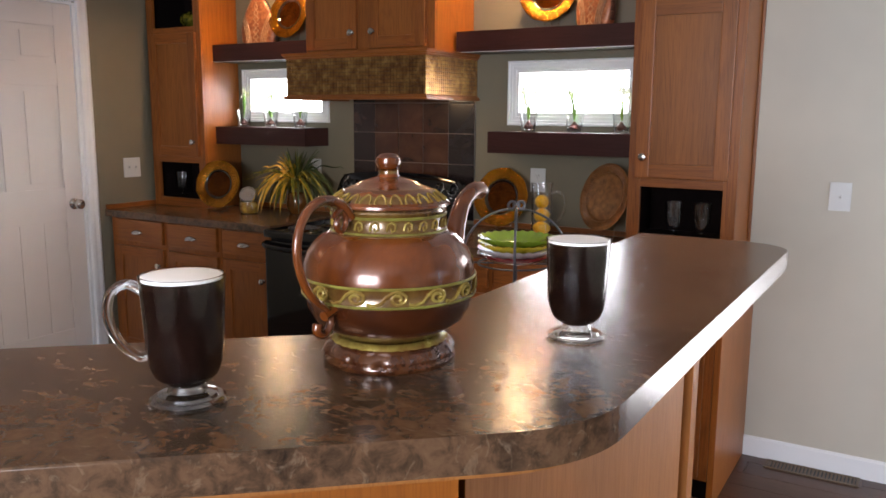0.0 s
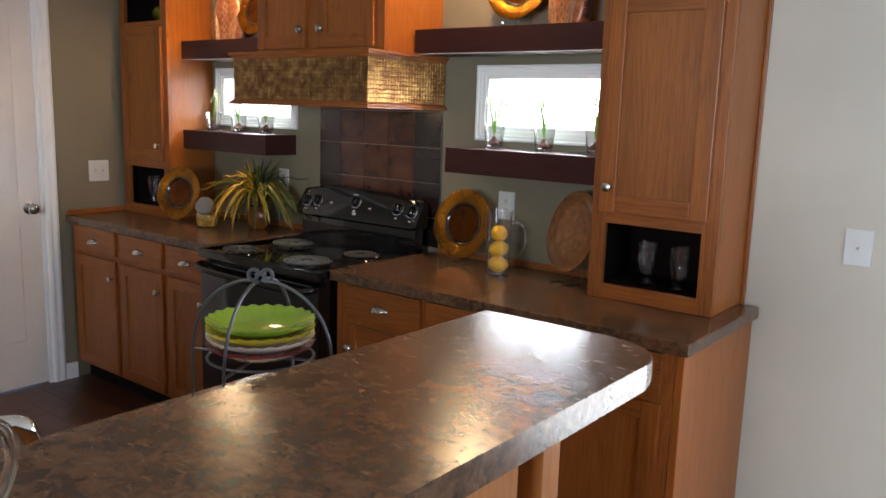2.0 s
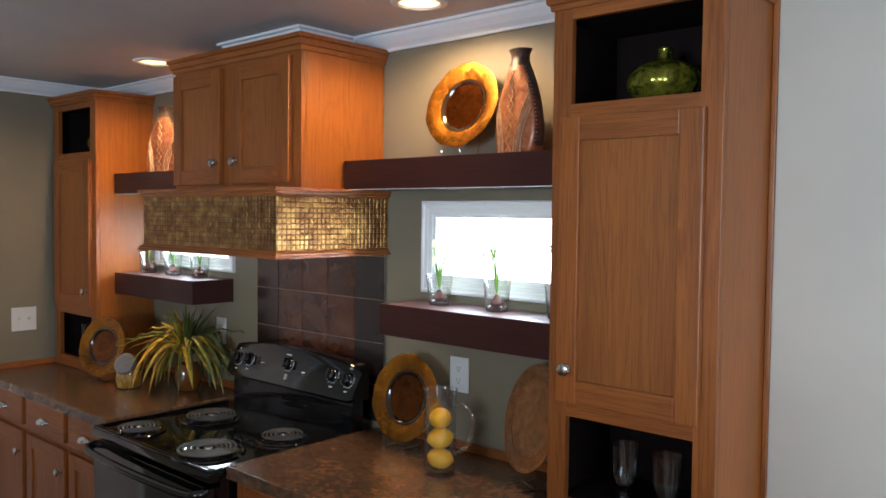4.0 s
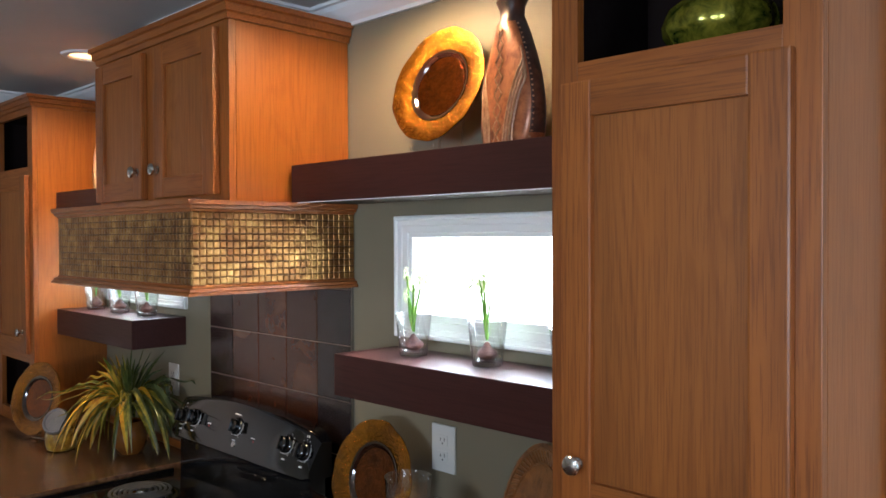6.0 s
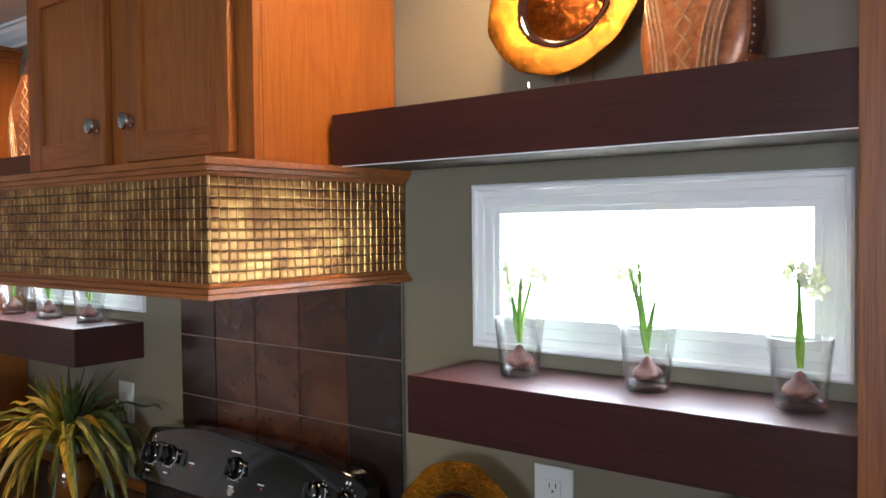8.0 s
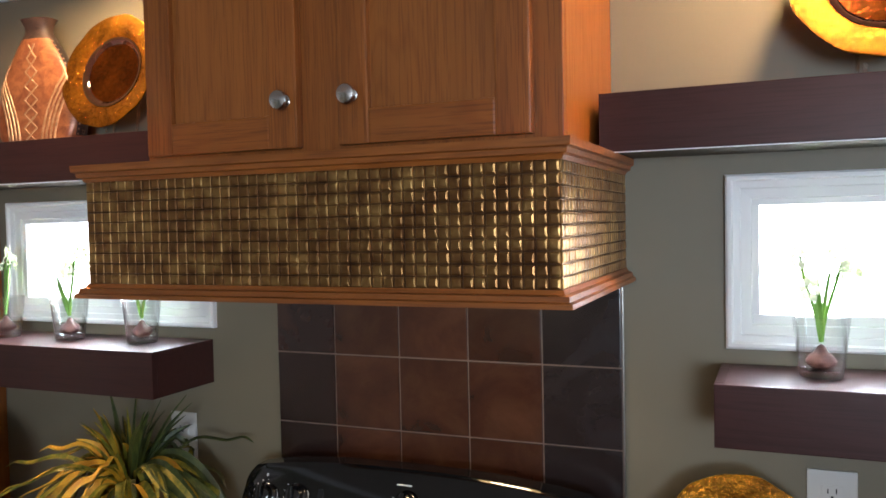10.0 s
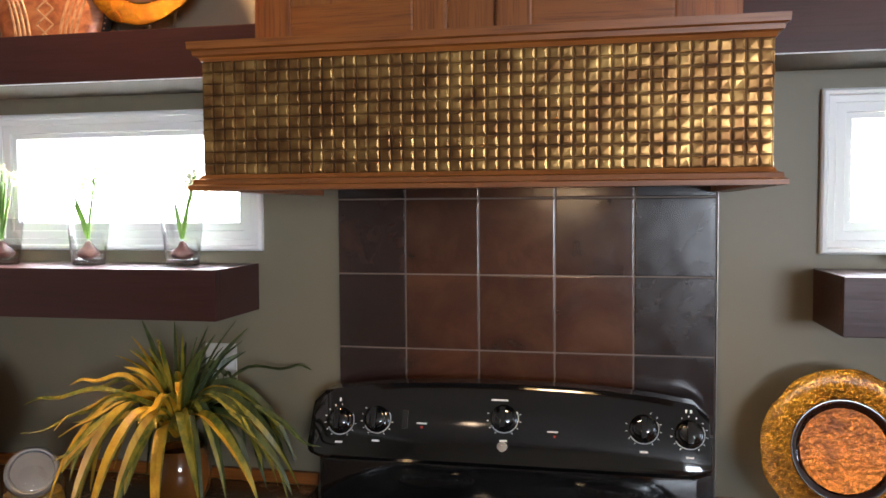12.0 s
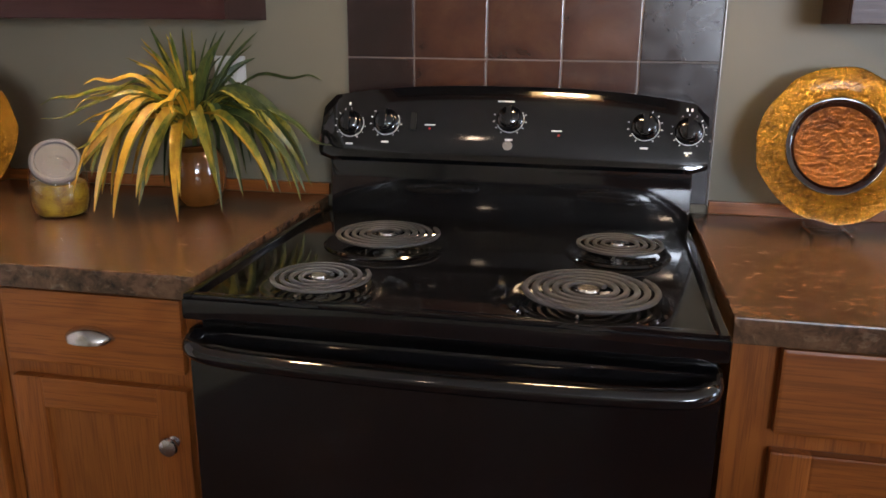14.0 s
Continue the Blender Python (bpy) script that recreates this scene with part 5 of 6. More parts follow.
def display_plate(place, r, face, tilt, label, kind="amber", base=COUNTER):
    """place: the plate's centre; face: degrees by which it turns from facing -y towards +x; base: what the easel stands on."""
    t = thing("display_plate", (0, 0, 0), label, "plate", "amber display plates" if kind == "amber" else "")
    lobes = (lambda a, k: 1 + (0.009 * math.cos(9 * a) + 0.009 * math.sin(4 * a + 1) + 0.005 * math.sin(15 * a) if k in (3, 4, 5, 6, 7) else 0)) if kind == "amber" else None
    if kind == "amber":
        rim = lathe(bmesh.new(), [(r * 0.60, 0.010), (r * 0.66, 0.013), (r * 0.80, 0.0165), (r * 0.97, 0.021), (r, 0.0205), (r * 1.0, 0.0175), (r * 0.97, 0.0165), (r * 0.80, 0.011), (r * 0.62, 0.006), (r * 0.60, 0.006)], 120, ripple=lobes)
        part("rim", rim, amber_rim, t, "gold amber textured glass rim", True)
        ring = lathe(bmesh.new(), [(r * 0.52, 0.006), (r * 0.555, 0.0095), (r * 0.60, 0.0128), (r * 0.625, 0.0128), (r * 0.61, 0.0055), (r * 0.52, 0.002)], 64)
        part("well_edge", ring, amber_ring, t, "dark brown glass ring", True)
        well = lathe(bmesh.new(), [(0, 0.0045), (r * 0.525, 0.0055), (r * 0.525, 0.0008), (0, 0.0)], 64)
        part("well", well, amber_well, t, "dark red amber glass centre", True)
    else:
        bm = lathe(bmesh.new(), [(0, 0.004), (r * 0.66, 0.004), (r * 0.70, 0.007), (r * 0.72, 0.010), (r * 0.98, 0.017), (r, 0.0165), (r * 0.99, 0.012), (r * 0.70, 0.001), (0, 0.0)], 72)
        p = part("dish", bm, woven, t, "woven honey-brown charger", True)
        bm = bmesh.new()
        for k in range(64):
            a = 2 * math.pi * k / 64
            tube(bm, [(r * 0.76 * math.cos(a), r * 0.76 * math.sin(a), 0.0125), (r * 0.90 * math.cos(a + 0.12), r * 0.90 * math.sin(a + 0.12), 0.0163)], 0.0022, 4)
        part("weave", bm, woven, p)
        rg = bmesh.new()
        for rr in (0.74, 0.93):
            tube(rg, [(r * rr * math.cos(2 * math.pi * i / 72), r * rr * math.sin(2 * math.pi * i / 72), 0.0108 + 0.006 * (rr - 0.72) / 0.26 + 0.0012) for i in range(72)], 0.0018, 5, closed=True)
        part("braid_ring", rg, woven, p)
    m = pose(*place, 0, 0, face) @ pose(0, 0, 0, 90 - tilt, 0, 0)
    t.matrix_basis = m
    e = thing("plate_stand", (0, 0, 0), "small clear plastic plate easel", "plate stand", "clear plate stands")
    ob = new("easel", EASEL)
    ob.parent = e
    ob.visible_shadow = False
    low = m @ Vector((0, -r, 0.01))
    e.matrix_basis = pose(low.x - 0.030 * math.sin(radians(face)), low.y + 0.030 * math.cos(radians(face)), base, 0, 0, face)
    return t


display_plate((-1.788, 3.412, 1.070), 0.142, 0, 14, "amber glass charger plate leaning on the kitchen wall")
display_plate((-3.478, 3.200, 1.064), 0.134, 17, 14, "amber glass charger plate standing on the counter")
display_plate((-1.574, 3.432, 2.004), 0.136, 2, 15, "amber glass charger plate on the upper shelf", base=1.846)
display_plate((-3.125, 3.435, 2.000), 0.136, 0, 15, "amber glass charger plate on the upper shelf by the hood", base=1.846)
display_plate((-1.252, 3.372, 1.104), 0.152, -28, 15, "round woven honey-brown charger leaning in the corner", "woven")


# ---- flask vases on the upper shelves ----
def flask_vase(place, turn, wide=1.0):
    t = thing("flask_vase", (0, 0, 0), "tall flat copper leather vase with corded ribs on the shelf", "vase", "flat flask vases")
    prof = [(0.080, 0.0), (0.094, 0.02), (0.100, 0.055), (0.099, 0.09), (0.090, 0.135), (0.073, 0.18), (0.052, 0.222), (0.034, 0.25), (0.027, 0.265), (0.028, 0.282), (0.036, 0.298), (0.031, 0.298), (0.022, 0.28), (0.0, 0.27)]

    def depth(w, z):
        return 0.040 * (1 - 0.35 * min(1, z / 0.26)) if z < 0.25 else max(0.0, w * 0.8)

    def half(z):
        for (a, za), (b, zb) in zip(prof, prof[1:]):
            if za <= z <= zb:
                return a + (b - a) * (z - za) / max(1e-6, zb - za)
        return 0.03

    bm = bmesh.new()
    rings = []
    for w, z in [(0.0, 0.0)] + prof:
        d = depth(w, z)
        rings.append([bm.verts.new((w * math.copysign(abs(math.cos(a)) ** 0.8, math.cos(a)), d * math.copysign(abs(math.sin(a)) ** 0.7, math.sin(a)) * (1 if w > 0 else 0), z)) for a in [2 * math.pi * i / 36 for i in range(36)]])
    for a, b in zip(rings, rings[1:]):
        for i in range(36):
            bm.faces.new((a[i], a[(i + 1) % 36], b[(i + 1) % 36], b[i]))
    bmesh.ops.remove_doubles(bm, verts=bm.verts, dist=1e-6)
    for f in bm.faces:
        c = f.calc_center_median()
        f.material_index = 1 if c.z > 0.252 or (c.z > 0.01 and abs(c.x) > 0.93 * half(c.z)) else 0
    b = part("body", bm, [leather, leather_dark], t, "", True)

    def front(x, z):
        h = half(z)
        u = min(0.98, abs(x) / h) ** 1.25
        return -depth(h, z) * (max(0.02, 1 - u * u)) ** 0.35 - 0.0008

    for side in (-1, 1):
        for k in range(4):
            pts = []
            for i in range(17):
                z = 0.003 + 0.190 * i / 16
                x = side * min(0.90 * half(z), 0.026 + 0.009 * k + 0.060 * (i / 16) ** 1.7)
                pts.append((x, front(x, z), z))
            part("rib", tube(bmesh.new(), pts, 0.0024, 6), cord, b, "pale raised cord", True)
    for k in range(7):
        z = 0.006 + 0.033 * k
        for q in (-1, 1):
            pts = []
            for i in range(5):
                zz = z + 0.033 * i / 4
                x = 0.015 * q * (i / 2 - 1) * min(1, half(zz) / 0.085)
                pts.append((x, front(x, zz), zz))
            part("stitch", tube(bmesh.new(), pts, 0.0017, 5), cord, b)
    bm = bmesh.new()
    bmesh.ops.create_icosphere(bm, subdivisions=1, radius=0.0026)
    stud = mesh_of("stud", bm, cord)
    for side in (-1, 1):
        for k in range(22):
            z = 0.012 + 0.232 * k / 21
            h = half(z)
            ob = new("stud", stud)
            ob.parent, ob.location = b, (side * h * 0.965, -depth(h, z) * 0.36, z)
    t.matrix_basis = pose(*place, 0, 0, turn) @ Matrix.Diagonal((wide, 1, 1, 1))


flask_vase((-1.345, 3.405, 1.846), -18)
flask_vase((-3.345, 3.425, 1.846), 6, 1.22)


# ---- green and gold lobed vases in the niches ----
def lobed_vase(place, r):
    t = thing("lobed_vase", (0, 0, 0), "squat green and gold glass gourd vase in a niche", "vase", "glass gourd vases")
    prof = [(0, 0), (r * 0.45, 0), (r * 0.78, 0.012), (r * 0.98, 0.038), (r, 0.055), (r * 0.92, 0.075), (r * 0.66, 0.093), (r * 0.36, 0.102), (r * 0.22, 0.108), (r * 0.17, 0.118), (r * 0.20, 0.132), (r * 0.16, 0.136), (r * 0.10, 0.13), (0, 0.125)]
    bm = lathe(bmesh.new(), prof, 72, ripple=lambda a, k: 1 - (0.07 * (1 - abs(math.sin(5 * a)) ** 0.6) if 1 < k < 8 else 0))
    part("gourd", bm, pumpkin_glass, t, "", True)
    t.matrix_basis = pose(*place)


lobed_vase((-0.880, 3.365, 1.947), 0.092)
lobed_vase((-3.790, 3.365, 1.947), 0.092)


# ---- goblets ----
def goblet(place):
    t = thing("goblet", (0, 0, 0), "clear footed glass goblet in a cabinet niche", "glass", "goblets in the niches")
    prof = [(0, 0.0), (0.031, 0.0), (0.032, 0.003), (0.020, 0.008), (0.013, 0.014), (0.012, 0.026), (0.020, 0.034), (0.028, 0.048), (0.033, 0.08), (0.036, 0.145), (0.0345, 0.145), (0.0315, 0.08), (0.0265, 0.05), (0.018, 0.038), (0, 0.035)]
    no_shadow(part("glass", lathe(bmesh.new(), prof, 36), fine_glass, t, "", True))
    t.matrix_basis = pose(*place)


goblet((-0.932, 3.300, 0.967))
goblet((-0.812, 3.285, 0.967))
goblet((-3.935, 3.330, 0.967))


# ---- tumblers with flowering bulbs ----
def flower(bm, centre, aim, size):
    """Six broad petals round a small cup."""
    axis = Vector(aim).normalized()
    side = axis.cross(Vector((0.3, 0.2, 1))).normalized()
    up = axis.cross(side)
    for k in range(6):
        a = 2 * math.pi * k / 6 + random.random() * 0.2
        d = side * math.cos(a) + up * math.sin(a)
        w = axis.cross(d)
        c0 = Vector(centre)
        pts = [c0 + d * 0.15 * size, c0 + d * 0.6 * size + w * 0.34 * size + axis * 0.05 * size, c0 + d * size - axis * 0.12 * size, c0 + d * 0.6 * size - w * 0.34 * size + axis * 0.05 * size]
        v = [bm.verts.new(p) for p in pts]
        back = [bm.verts.new(p - axis * 0.0006) for p in pts]
        bm.faces.new(v)
        bm.faces.new(back[::-1])
        for i in range(4):
            bm.faces.new((v[i], back[i], back[(i + 1) % 4], v[(i + 1) % 4]))


def strap(bm, pts, width, normal, thick=0.0008):
    """A leaf blade along pts, pointed at its tip, with a shallow keel."""
    p = [Vector(q) for q in pts]
    n = len(p)
    rows = []
    for i, c in enumerate(p):
        s = i / (n - 1)
        ahead = (p[min(i + 1, n - 1)] - p[max(i - 1, 0)]).normalized()
        side = ahead.cross(Vector(normal))
        if side.length < 1e-3:
            side = Vector((1, 0, 0))
        side.normalize()
        up = side.cross(ahead)
        w = width * 0.5 * (0.55 + 0.9 * s if s < 0.4 else 0.91 * (1 - ((s - 0.4) / 0.6) ** 1.9) + 0.02)
        rows.append([bm.verts.new(c + side * w + up * w * 0.35), bm.verts.new(c - up * w * 0.15), bm.verts.new(c - side * w + up * w * 0.35), bm.verts.new(c - up * (w * 0.15 + thick))])
    for a, b in zip(rows, rows[1:]):
        for k in range(4):
            bm.faces.new((a[k], a[(k + 1) % 4], b[(k + 1) % 4], b[k]))
    bm.faces.new(rows[0])
    bm.faces.new(rows[-1][::-1])
    bm.faces.index_update()


def bulb_glass(place, seed, heads):
    rnd = random.Random(seed)
    t = thing("bulb_vase", (0, 0, 0), "clear tumbler with a flowering narcissus bulb on the shelf", "vase", "bulb vases on the shelves")
    prof = [(0, 0), (0.032, 0), (0.0335, 0.003), (0.0435, 0.098), (0.0418, 0.098), (0.0325, 0.014), (0.030, 0.011), (0, 0.011)]
    no_shadow(part("tumbler", lathe(bmesh.new(), prof, 36), thin, t, "clear glass tumbler", True))
    no_shadow(part("thick_base", lathe(bmesh.new(), [(0, 0.0012), (0.0305, 0.0012), (0.032, 0.004), (0.0325, 0.0125), (0.030, 0.0105), (0, 0.0098)], 36), heavy, t, "thick glass base", True))
    bm = lathe(bmesh.new(), [(0, 0.0115), (0.014, 0.013), (0.0215, 0.019), (0.0230, 0.025), (0.0195, 0.032), (0.011, 0.039), (0.006, 0.048), (0, 0.052)], 24, ripple=lambda a, k: 1 + 0.05 * math.sin(5 * a + k))
    part("bulb", bm, bulb_skin, t, "reddish brown bulb", True)
    for k in range(heads):
        a = rnd.uniform(0, 6.28)
        lean = rnd.uniform(0.012, 0.035)
        top = Vector((lean * math.cos(a) * 1.3, lean * 0.4 * math.sin(a), rnd.uniform(0.165, 0.195)))
        pts = spline([(0, 0, 0.055), (top.x * 0.25, top.y * 0.25, 0.10), (top.x * 0.7, top.y * 0.7, 0.145), top], 4)
        part("stem", tube(bmesh.new(), pts, [0.0034, 0.003, 0.0022], 6), stem_green, t, "", True)
        bm = bmesh.new()
        for j in range(2 if heads > 1 else 4):
            c = top + Vector((rnd.uniform(-0.030, 0.030), rnd.uniform(-0.012, 0.008), rnd.uniform(-0.030, 0.018)))
            stalk = c - top
            tube(bm, [top - Vector((0, 0, 0.02)), top + stalk * 0.5 + Vector((0, 0, 0.004)), c + Vector((0, 0.003, 0))], 0.0009, 4, slot=1)
            flower(bm, c, (rnd.uniform(-0.6, 0.6), -1, rnd.uniform(-0.2, 0.5)), 0.0215)
        part("blossom", bm, [petal, stem_green], t, "pale cream blossoms on thin stalks")
    for k in range(2):
        a = rnd.uniform(0, 6.28)
        q = rnd.uniform(0.02, 0.045)
        bm = bmesh.new()
        strap(bm, spline([(0, 0, 0.055), (q * 0.3 * math.cos(a), q * 0.2 * math.sin(a), 0.09), (q * math.cos(a), q * 0.4 * math.sin(a), rnd.uniform(0.13, 0.17))], 4), 0.013, (0, -1, 0.2))
        part("leaf", bm, stem_green, t, "", True)
    t.matrix_basis = pose(*place, 0, 0, rnd.uniform(-25, 25))


for k, (bx, by, hd) in enumerate(((-1.664, 3.424, 3), (-1.436, 3.428, 2), (-1.214, 3.425, 1), (-3.062, 3.425, 1), (-3.277, 3.420, 1), (-3.480, 3.412, 3))):
    bulb_glass((bx, by, 1.386), 11 + k, hd)


# ---- pitcher of lemons ----
PX, PY = -1.515, 3.268
pit = thing("pitcher", (PX, PY, COUNTER), "tall clear glass pitcher holding three lemons", "pitcher")
prof = [(0, 0), (0.044, 0), (0.0465, 0.003), (0.0465, 0.02), (0.0470, 0.20), (0.0485, 0.240), (0.0505, 0.250), (0.0485, 0.250), (0.0450, 0.20), (0.0440, 0.022), (0.038, 0.014), (0, 0.012)]
no_shadow(part("glass", lathe(bmesh.new(), prof, 40, (PX, PY, COUNTER)), thin, pit, "", True))
hp = spline([(PX + 0.046, PY + 0.012, COUNTER + 0.205), (PX + 0.070, PY + 0.022, COUNTER + 0.212), (PX + 0.094, PY + 0.030, COUNTER + 0.185), (PX + 0.096, PY + 0.031, COUNTER + 0.135), (PX + 0.074, PY + 0.023, COUNTER + 0.085), (PX + 0.046, PY + 0.012, COUNTER + 0.065)], 7)
no_shadow(part("handle", tube(bmesh.new(), hp, 0.0060, 12), thick, pit, "clear glass handle", True))
for k, (z, tl) in enumerate(((0.046, 4), (0.105, -5), (0.164, 14))):
    t = thing("lemon", (0, 0, 0), "whole yellow lemon inside the glass pitcher", "lemon", "lemons in the pitcher")
    bm = lathe(bmesh.new(), [(0, -0.0400), (0.005, -0.0392), (0.010, -0.0355), (0.020, -0.029), (0.0285, -0.014), (0.0305, 0.0), (0.0285, 0.014), (0.020, 0.029), (0.010, 0.0365), (0.006, 0.041), (0, 0.042)], 28)
    part("peel", bm, lemon, t, "", True)
    t.matrix_basis = pose(PX, PY, COUNTER + z, 0, 90 + tl, 20 + 40 * k)


# ---- glass jar with a tin lid ----
JX, JY = -3.242, 3.19
jar = thing("storage_jar", (0, 0, 0), "glass canister of pickled yellow fruit with a slanted silver lid", "jar")
no_shadow(part("jar", lathe(bmesh.new(), [(0, 0.0), (0.040, 0.0), (0.048, 0.005), (0.0535, 0.022), (0.055, 0.05), (0.053, 0.082), (0.046, 0.104), (0.034, 0.118), (0.020, 0.125)], 40), thin, jar, "rounded clear glass jar", True))
part("contents", lathe(bmesh.new(), [(0, 0.004), (0.038, 0.004), (0.046, 0.010), (0.0505, 0.026), (0.0515, 0.048), (0.049, 0.066), (0.035, 0.073), (0.012, 0.070), (0, 0.072)], 36, ripple=lambda a, k: 1 + 0.025 * math.sin(5 * a + 2 * k)), pickle, jar, "yellow and orange pickled fruit", True)
bm = lathe(bmesh.new(), [(0, 0.0125), (0.036, 0.0125), (0.038, 0.016), (0.042, 0.0165), (0.046, 0.013), (0.047, 0.002), (0.045, 0.0), (0, 0.0)], 36)
turned(bm, pose(0, -0.022, 0.106, 58, 0, 0))
part("lid", bm, lid_tin, jar, "round silver lid", True)
bm = lathe(bmesh.new(), [(0.036, -0.02), (0.0375, 0.0), (0.034, 0.0), (0.033, -0.02)], 30)
turned(bm, pose(0, -0.021, 0.105, 58, 0, 0))
no_shadow(part("mouth", bm, thin, jar, "", True))
jar.matrix_basis = pose(JX, JY, COUNTER, 0, 0, 36)


# ---- potted strap-leaf plant ----
def plant(place):
    rnd = random.Random(5)
    t = thing("potted_plant", (0, 0, 0), "plant with arching yellow and green leaves in a glossy brown pot", "plant")
    part("pot", lathe(bmesh.new(), [(0, 0), (0.036, 0), (0.042, 0.004), (0.056, 0.035), (0.060, 0.065), (0.055, 0.098), (0.046, 0.115), (0.042, 0.113), (0.046, 0.100), (0, 0.098)], 36), pot_amber, t, "glossy brown round pot", True)
    total = 108
    for k in range(total):
        a = 2 * math.pi * (k * 0.381966 % 1) + rnd.uniform(-0.2, 0.2)
        ca, sa = math.cos(a), math.sin(a)
        kind = k / total
        if kind < 0.42:                      # arching over and down to the counter
            reach, peak = rnd.uniform(0.13, 0.26), rnd.uniform(0.175, 0.235)
            tip = rnd.uniform(0.004, 0.08)
            pts = [(0.010, 0.14), (reach * 0.22, peak * 0.95), (reach * 0.46, peak), (reach * 0.72, peak * 0.74 + tip * 0.2), (reach * 0.90, peak * 0.36 + tip * 0.6), (reach, tip)]
            width = rnd.uniform(0.019, 0.031)
        elif kind < 0.66:                    # reaching out sideways with wavering tips
            reach, tip = rnd.uniform(0.19, 0.31), rnd.uniform(0.13, 0.27)
            pts = [(0.010, 0.15), (reach * 0.25, 0.215), (reach * 0.50, 0.228 + (tip - 0.18) * 0.5), (reach * 0.74, 0.205 + (tip - 0.18) * 0.7), (reach * 0.88, tip + rnd.uniform(0.0, 0.016)), (reach, tip)]
            width = rnd.uniform(0.012, 0.022)
        else:                                # spears at the heart
            reach, tip = rnd.uniform(0.03, 0.14), rnd.uniform(0.26, 0.36)
            pts = [(0.008, 0.14), (reach * 0.25, 0.21), (reach * 0.62, 0.14 + tip * 0.44), (reach, tip)]
            width = rnd.uniform(0.013, 0.023)
        tw = rnd.uniform(-0.6, 0.6)
        line = [(q * math.cos(a + tw * q * 3), min(0.128, q * math.sin(a + tw * q * 3)), max(0.006, z)) for q, z in pts]
        bm = bmesh.new()
        strap(bm, spline(line, 4), width, (rnd.uniform(-0.7, 0.7), rnd.uniform(-0.7, 0.1), 1))
        for f in bm.faces:                   # one half of the blade is yellow, the other green
            f.material_index = f.index % 4 in (1, 2)
        # Yellower to the front left, darker green behind, to the right and inside.
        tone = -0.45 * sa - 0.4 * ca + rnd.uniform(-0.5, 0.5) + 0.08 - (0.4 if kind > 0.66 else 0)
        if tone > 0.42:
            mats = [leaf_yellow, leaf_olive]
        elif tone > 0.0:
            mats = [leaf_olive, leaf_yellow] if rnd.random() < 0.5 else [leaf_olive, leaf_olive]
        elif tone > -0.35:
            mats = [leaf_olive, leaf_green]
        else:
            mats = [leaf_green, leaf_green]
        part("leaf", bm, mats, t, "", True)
    t.matrix_basis = pose(*place)


plant((-3.030, 3.345, COUNTER))


# ---- tiles behind the range ----
splash = thing("tile_backsplash", (-2.375, WALL_Y, 0.93), "brown glazed square tiles with pale joints behind the range", "backsplash", kind="structure")
part("joint_bed", boxes((-2.749, -1.9935, WALL_Y - 0.0045, WALL_Y - 0.0005, 0.93, 1.547)), grout, splash, "pale grout")
part("edge_trim", boxes((-1.9932, -1.9908, WALL_Y - 0.009, WALL_Y - 0.0005, 0.93, 1.547), bevel=0.001), edge_metal, splash, "bright metal edge strip")
TILE_X = [-2.749, -2.604, -2.4515, -2.299, -2.1465, -1.994]
TILE_Z = [0.93, 1.061, 1.213, 1.367, 1.521, 1.547]
tile_meshes = {}
for i in range(5):
    for j in range(5):
        w, h = TILE_X[i + 1] - TILE_X[i] - 0.0032, TILE_Z[j + 1] - TILE_Z[j] - 0.0032
        mat = tile_black if i == 0 else tile_slate if i == 4 else tile_brown
        key = (round(w, 4), round(h, 4), mat.name)
        if key not in tile_meshes:
            bm = bmesh.new()
            box(bm, -w / 2, w / 2, -0.0045, 0, -h / 2, h / 2, 0.0018)
            tile_meshes[key] = mesh_of("tile", bm, mat)
        ob = new("tile", tile_meshes[key])
        ob.parent = splash
        ob.location = Vector(((TILE_X[i] + TILE_X[i + 1]) / 2, WALL_Y - 0.0038, (TILE_Z[j] + TILE_Z[j + 1]) / 2)) - splash.location
        ob.rotation_euler = (random.uniform(-0.006, 0.006), 0, random.uniform(-0.006, 0.006))


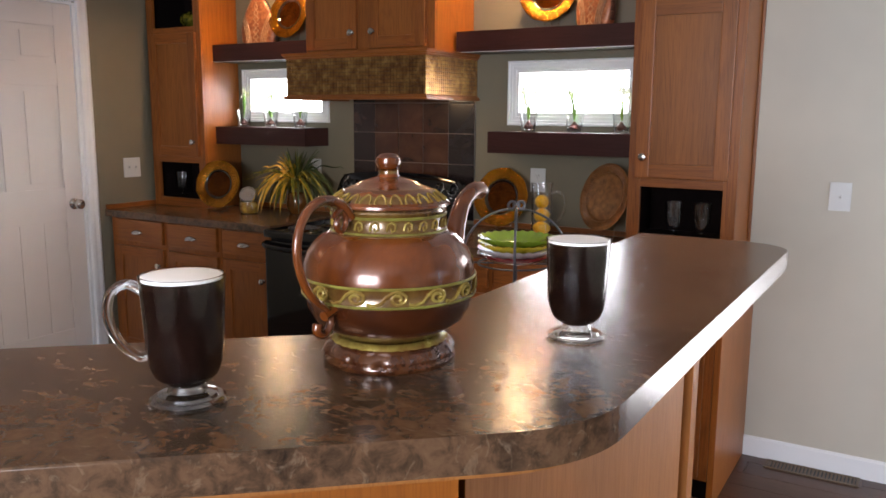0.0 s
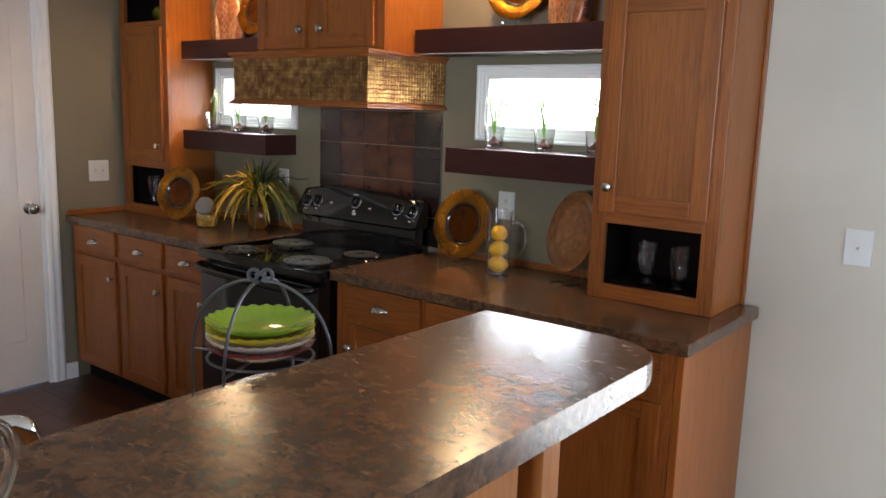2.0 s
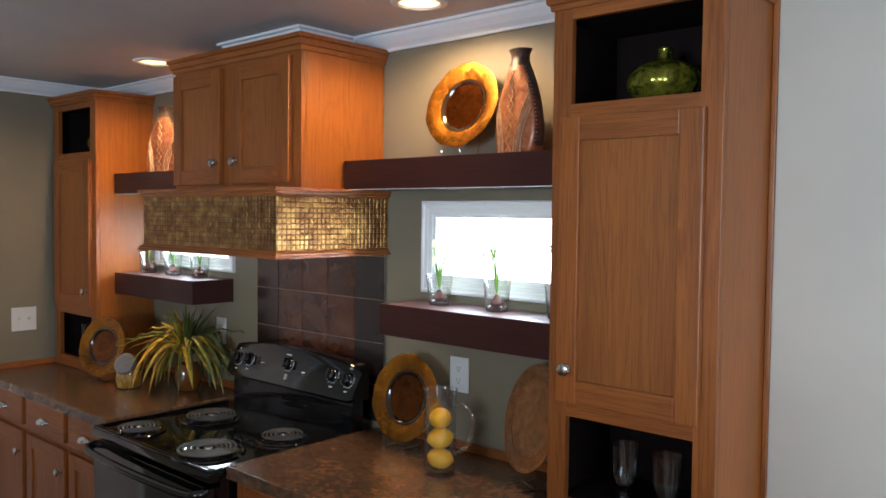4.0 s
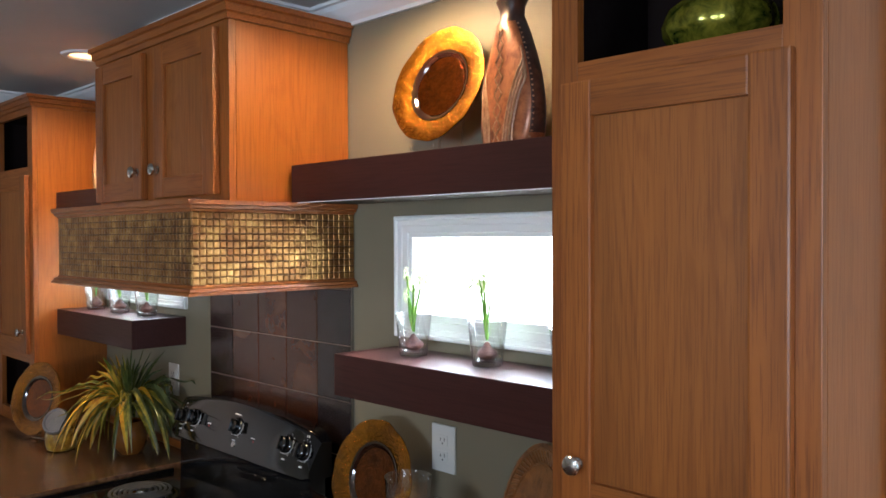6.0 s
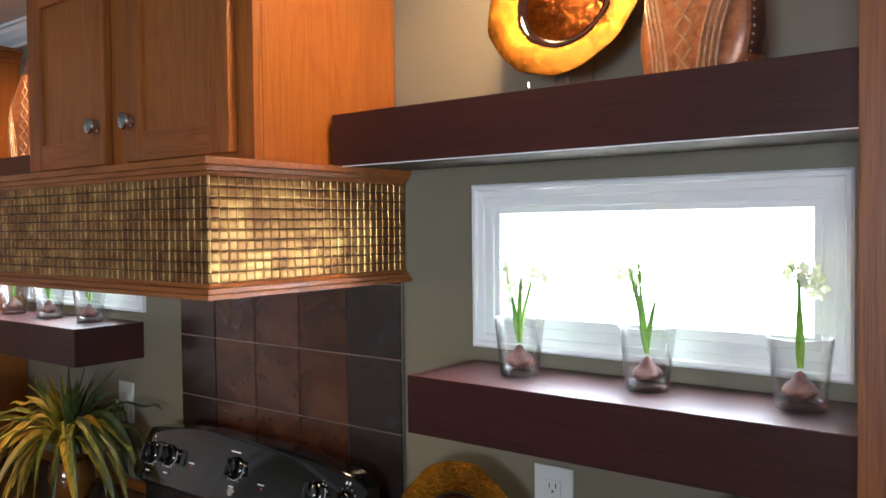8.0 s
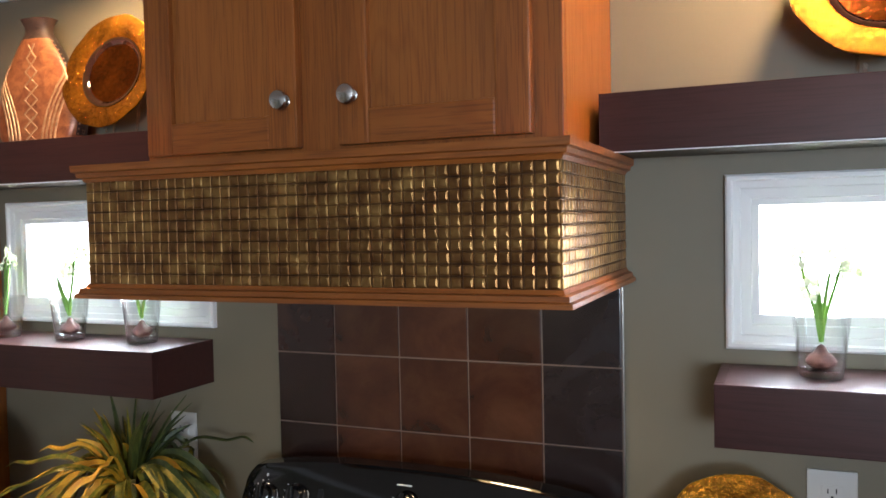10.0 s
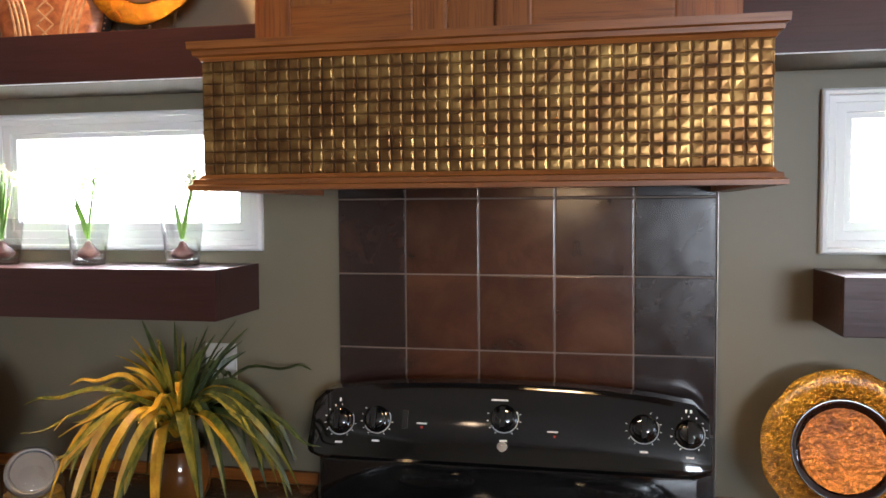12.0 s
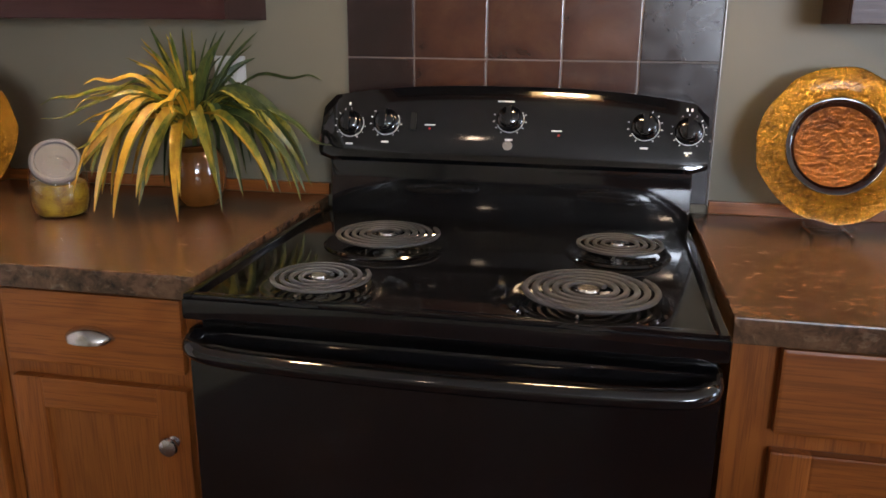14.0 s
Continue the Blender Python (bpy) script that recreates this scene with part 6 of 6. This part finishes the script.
# ---- outlets, switches, vent ----
def wall_plate(name, label, category, m, width, kind):
    """A cover plate in the plane y = 0, facing -y."""
    t = thing(name, (0, 0, 0), label, category)
    part("cover", boxes((-width / 2, width / 2, -0.006, -0.0005, -0.057, 0.057), bevel=0.003), plastic, t)
    if kind == "outlet":
        for s in (-1, 1):
            sock = part("socket", boxes((-0.016, 0.016, -0.0085, -0.0062, s * 0.0195 - 0.0135, s * 0.0195 + 0.0135), bevel=0.001), plastic, t)
            for x0, hgt in ((-0.0075, 0.008), (0.0055, 0.0095)):
                part("slot", boxes((x0, x0 + 0.002, -0.0089, -0.0086, s * 0.0195 - 0.001, s * 0.0195 - 0.001 + hgt)), plastic_dark, sock)
            part("ground_hole", boxes((-0.002, 0.002, -0.0089, -0.0086, s * 0.0195 - 0.009, s * 0.0195 - 0.005)), plastic_dark, sock)
    else:
        n = 2 if kind == "double" else 1
        for k in range(n):
            cx = (k - (n - 1) / 2) * 0.046
            well = part("switch_well", boxes((cx - 0.006, cx + 0.006, -0.0070, -0.0062, -0.013, 0.013)), plastic, t)
            part("toggle", turned(boxes((-0.004, 0.004, -0.014, 0.0, -0.005, 0.005), bevel=0.0015), pose(cx, -0.0065, 0, -25, 0, 0)), plastic, well)
    for z in ((-0.0, ) if kind == "outlet" else (-0.030, 0.030)):
        part("screw", turned(lathe(bmesh.new(), [(0, 0.0012), (0.0028, 0.0008), (0.003, 0)], 12), pose(0 if kind != "double" else -0.023, -0.0062, z, 90, 0, 0)), plastic, t)
    t.matrix_basis = m


wall_plate("wall_outlet", "white duplex outlet on the khaki wall", "outlet", pose(-1.645, WALL_Y, 1.154), 0.078, "outlet")
wall_plate("wall_outlet", "white duplex outlet behind the plant", "outlet", pose(-3.02, WALL_Y, 1.154), 0.072, "outlet")
wall_plate("light_switch", "white single light switch on the bright wall", "light switch", pose(-0.332, WALL_Y, 1.150), 0.080, "single")
wall_plate("light_switch", "white double light switch beside the tall cabinet", "light switch", pose(LEFT_X, 3.078, 1.144, 0, 0, 90), 0.114, "double")

vent = thing("floor_vent", (-0.345, 3.445, 0.0), "brown slotted metal floor register by the baseboard", "floor vent")
bm = boxes((-0.525, -0.165, 3.40, 3.412, 0.0, 0.006), (-0.525, -0.165, 3.478, 3.49, 0.0, 0.006), (-0.525, -0.513, 3.4125, 3.4775, 0.0, 0.006), (-0.177, -0.165, 3.4125, 3.4775, 0.0, 0.006), bevel=0.001)
part("frame", bm, vent_metal, vent)
part("grille_bed", boxes((-0.5125, -0.1775, 3.4127, 3.4773, 0.0003, 0.0012)), plastic_dark, vent)
slat = mesh_of("slat", boxes((-0.004, 0.004, -0.032, 0.032, 0.0015, 0.005)), vent_metal)
for k in range(24):
    ob = new("slat", slat)
    ob.parent, ob.location = vent, Vector((-0.506 + 0.014 * k, 3.445, 0)) - vent.location

# ---- floor planks ----
plank_mesh = mesh_of("plank", boxes((-0.6, 0.6, -0.0615, 0.0615, -0.008, 0.0), bevel=0.0012), floor_wood)
rest = bmesh.new()
row = 0
y = SOUTH_Y + 0.0625
while y < WALL_Y:
    x = LEFT_X - 0.1 + (row * 0.437) % 1.2 - 1.202
    while x < EAST_X + 0.6:
        inside = x - 0.6 > LEFT_X and x + 0.6 < EAST_X
        if inside and y > 1.4 and x < 1.2:
            ob = new("plank", plank_mesh)
            ob.parent, ob.location = floor, (x, y, -0.0002)
        elif x + 0.55 > LEFT_X and x - 0.55 < EAST_X:
            box(rest, max(LEFT_X + 0.001, x - 0.6), min(EAST_X - 0.001, x + 0.6), y - 0.0615, min(WALL_Y - 0.001, y + 0.0615), -0.0078, -0.0002)
        x += 1.202
    y += 0.125
    row += 1
ob = part("planks", rest, floor_wood, floor)
tagged(ob, kind="stuff")
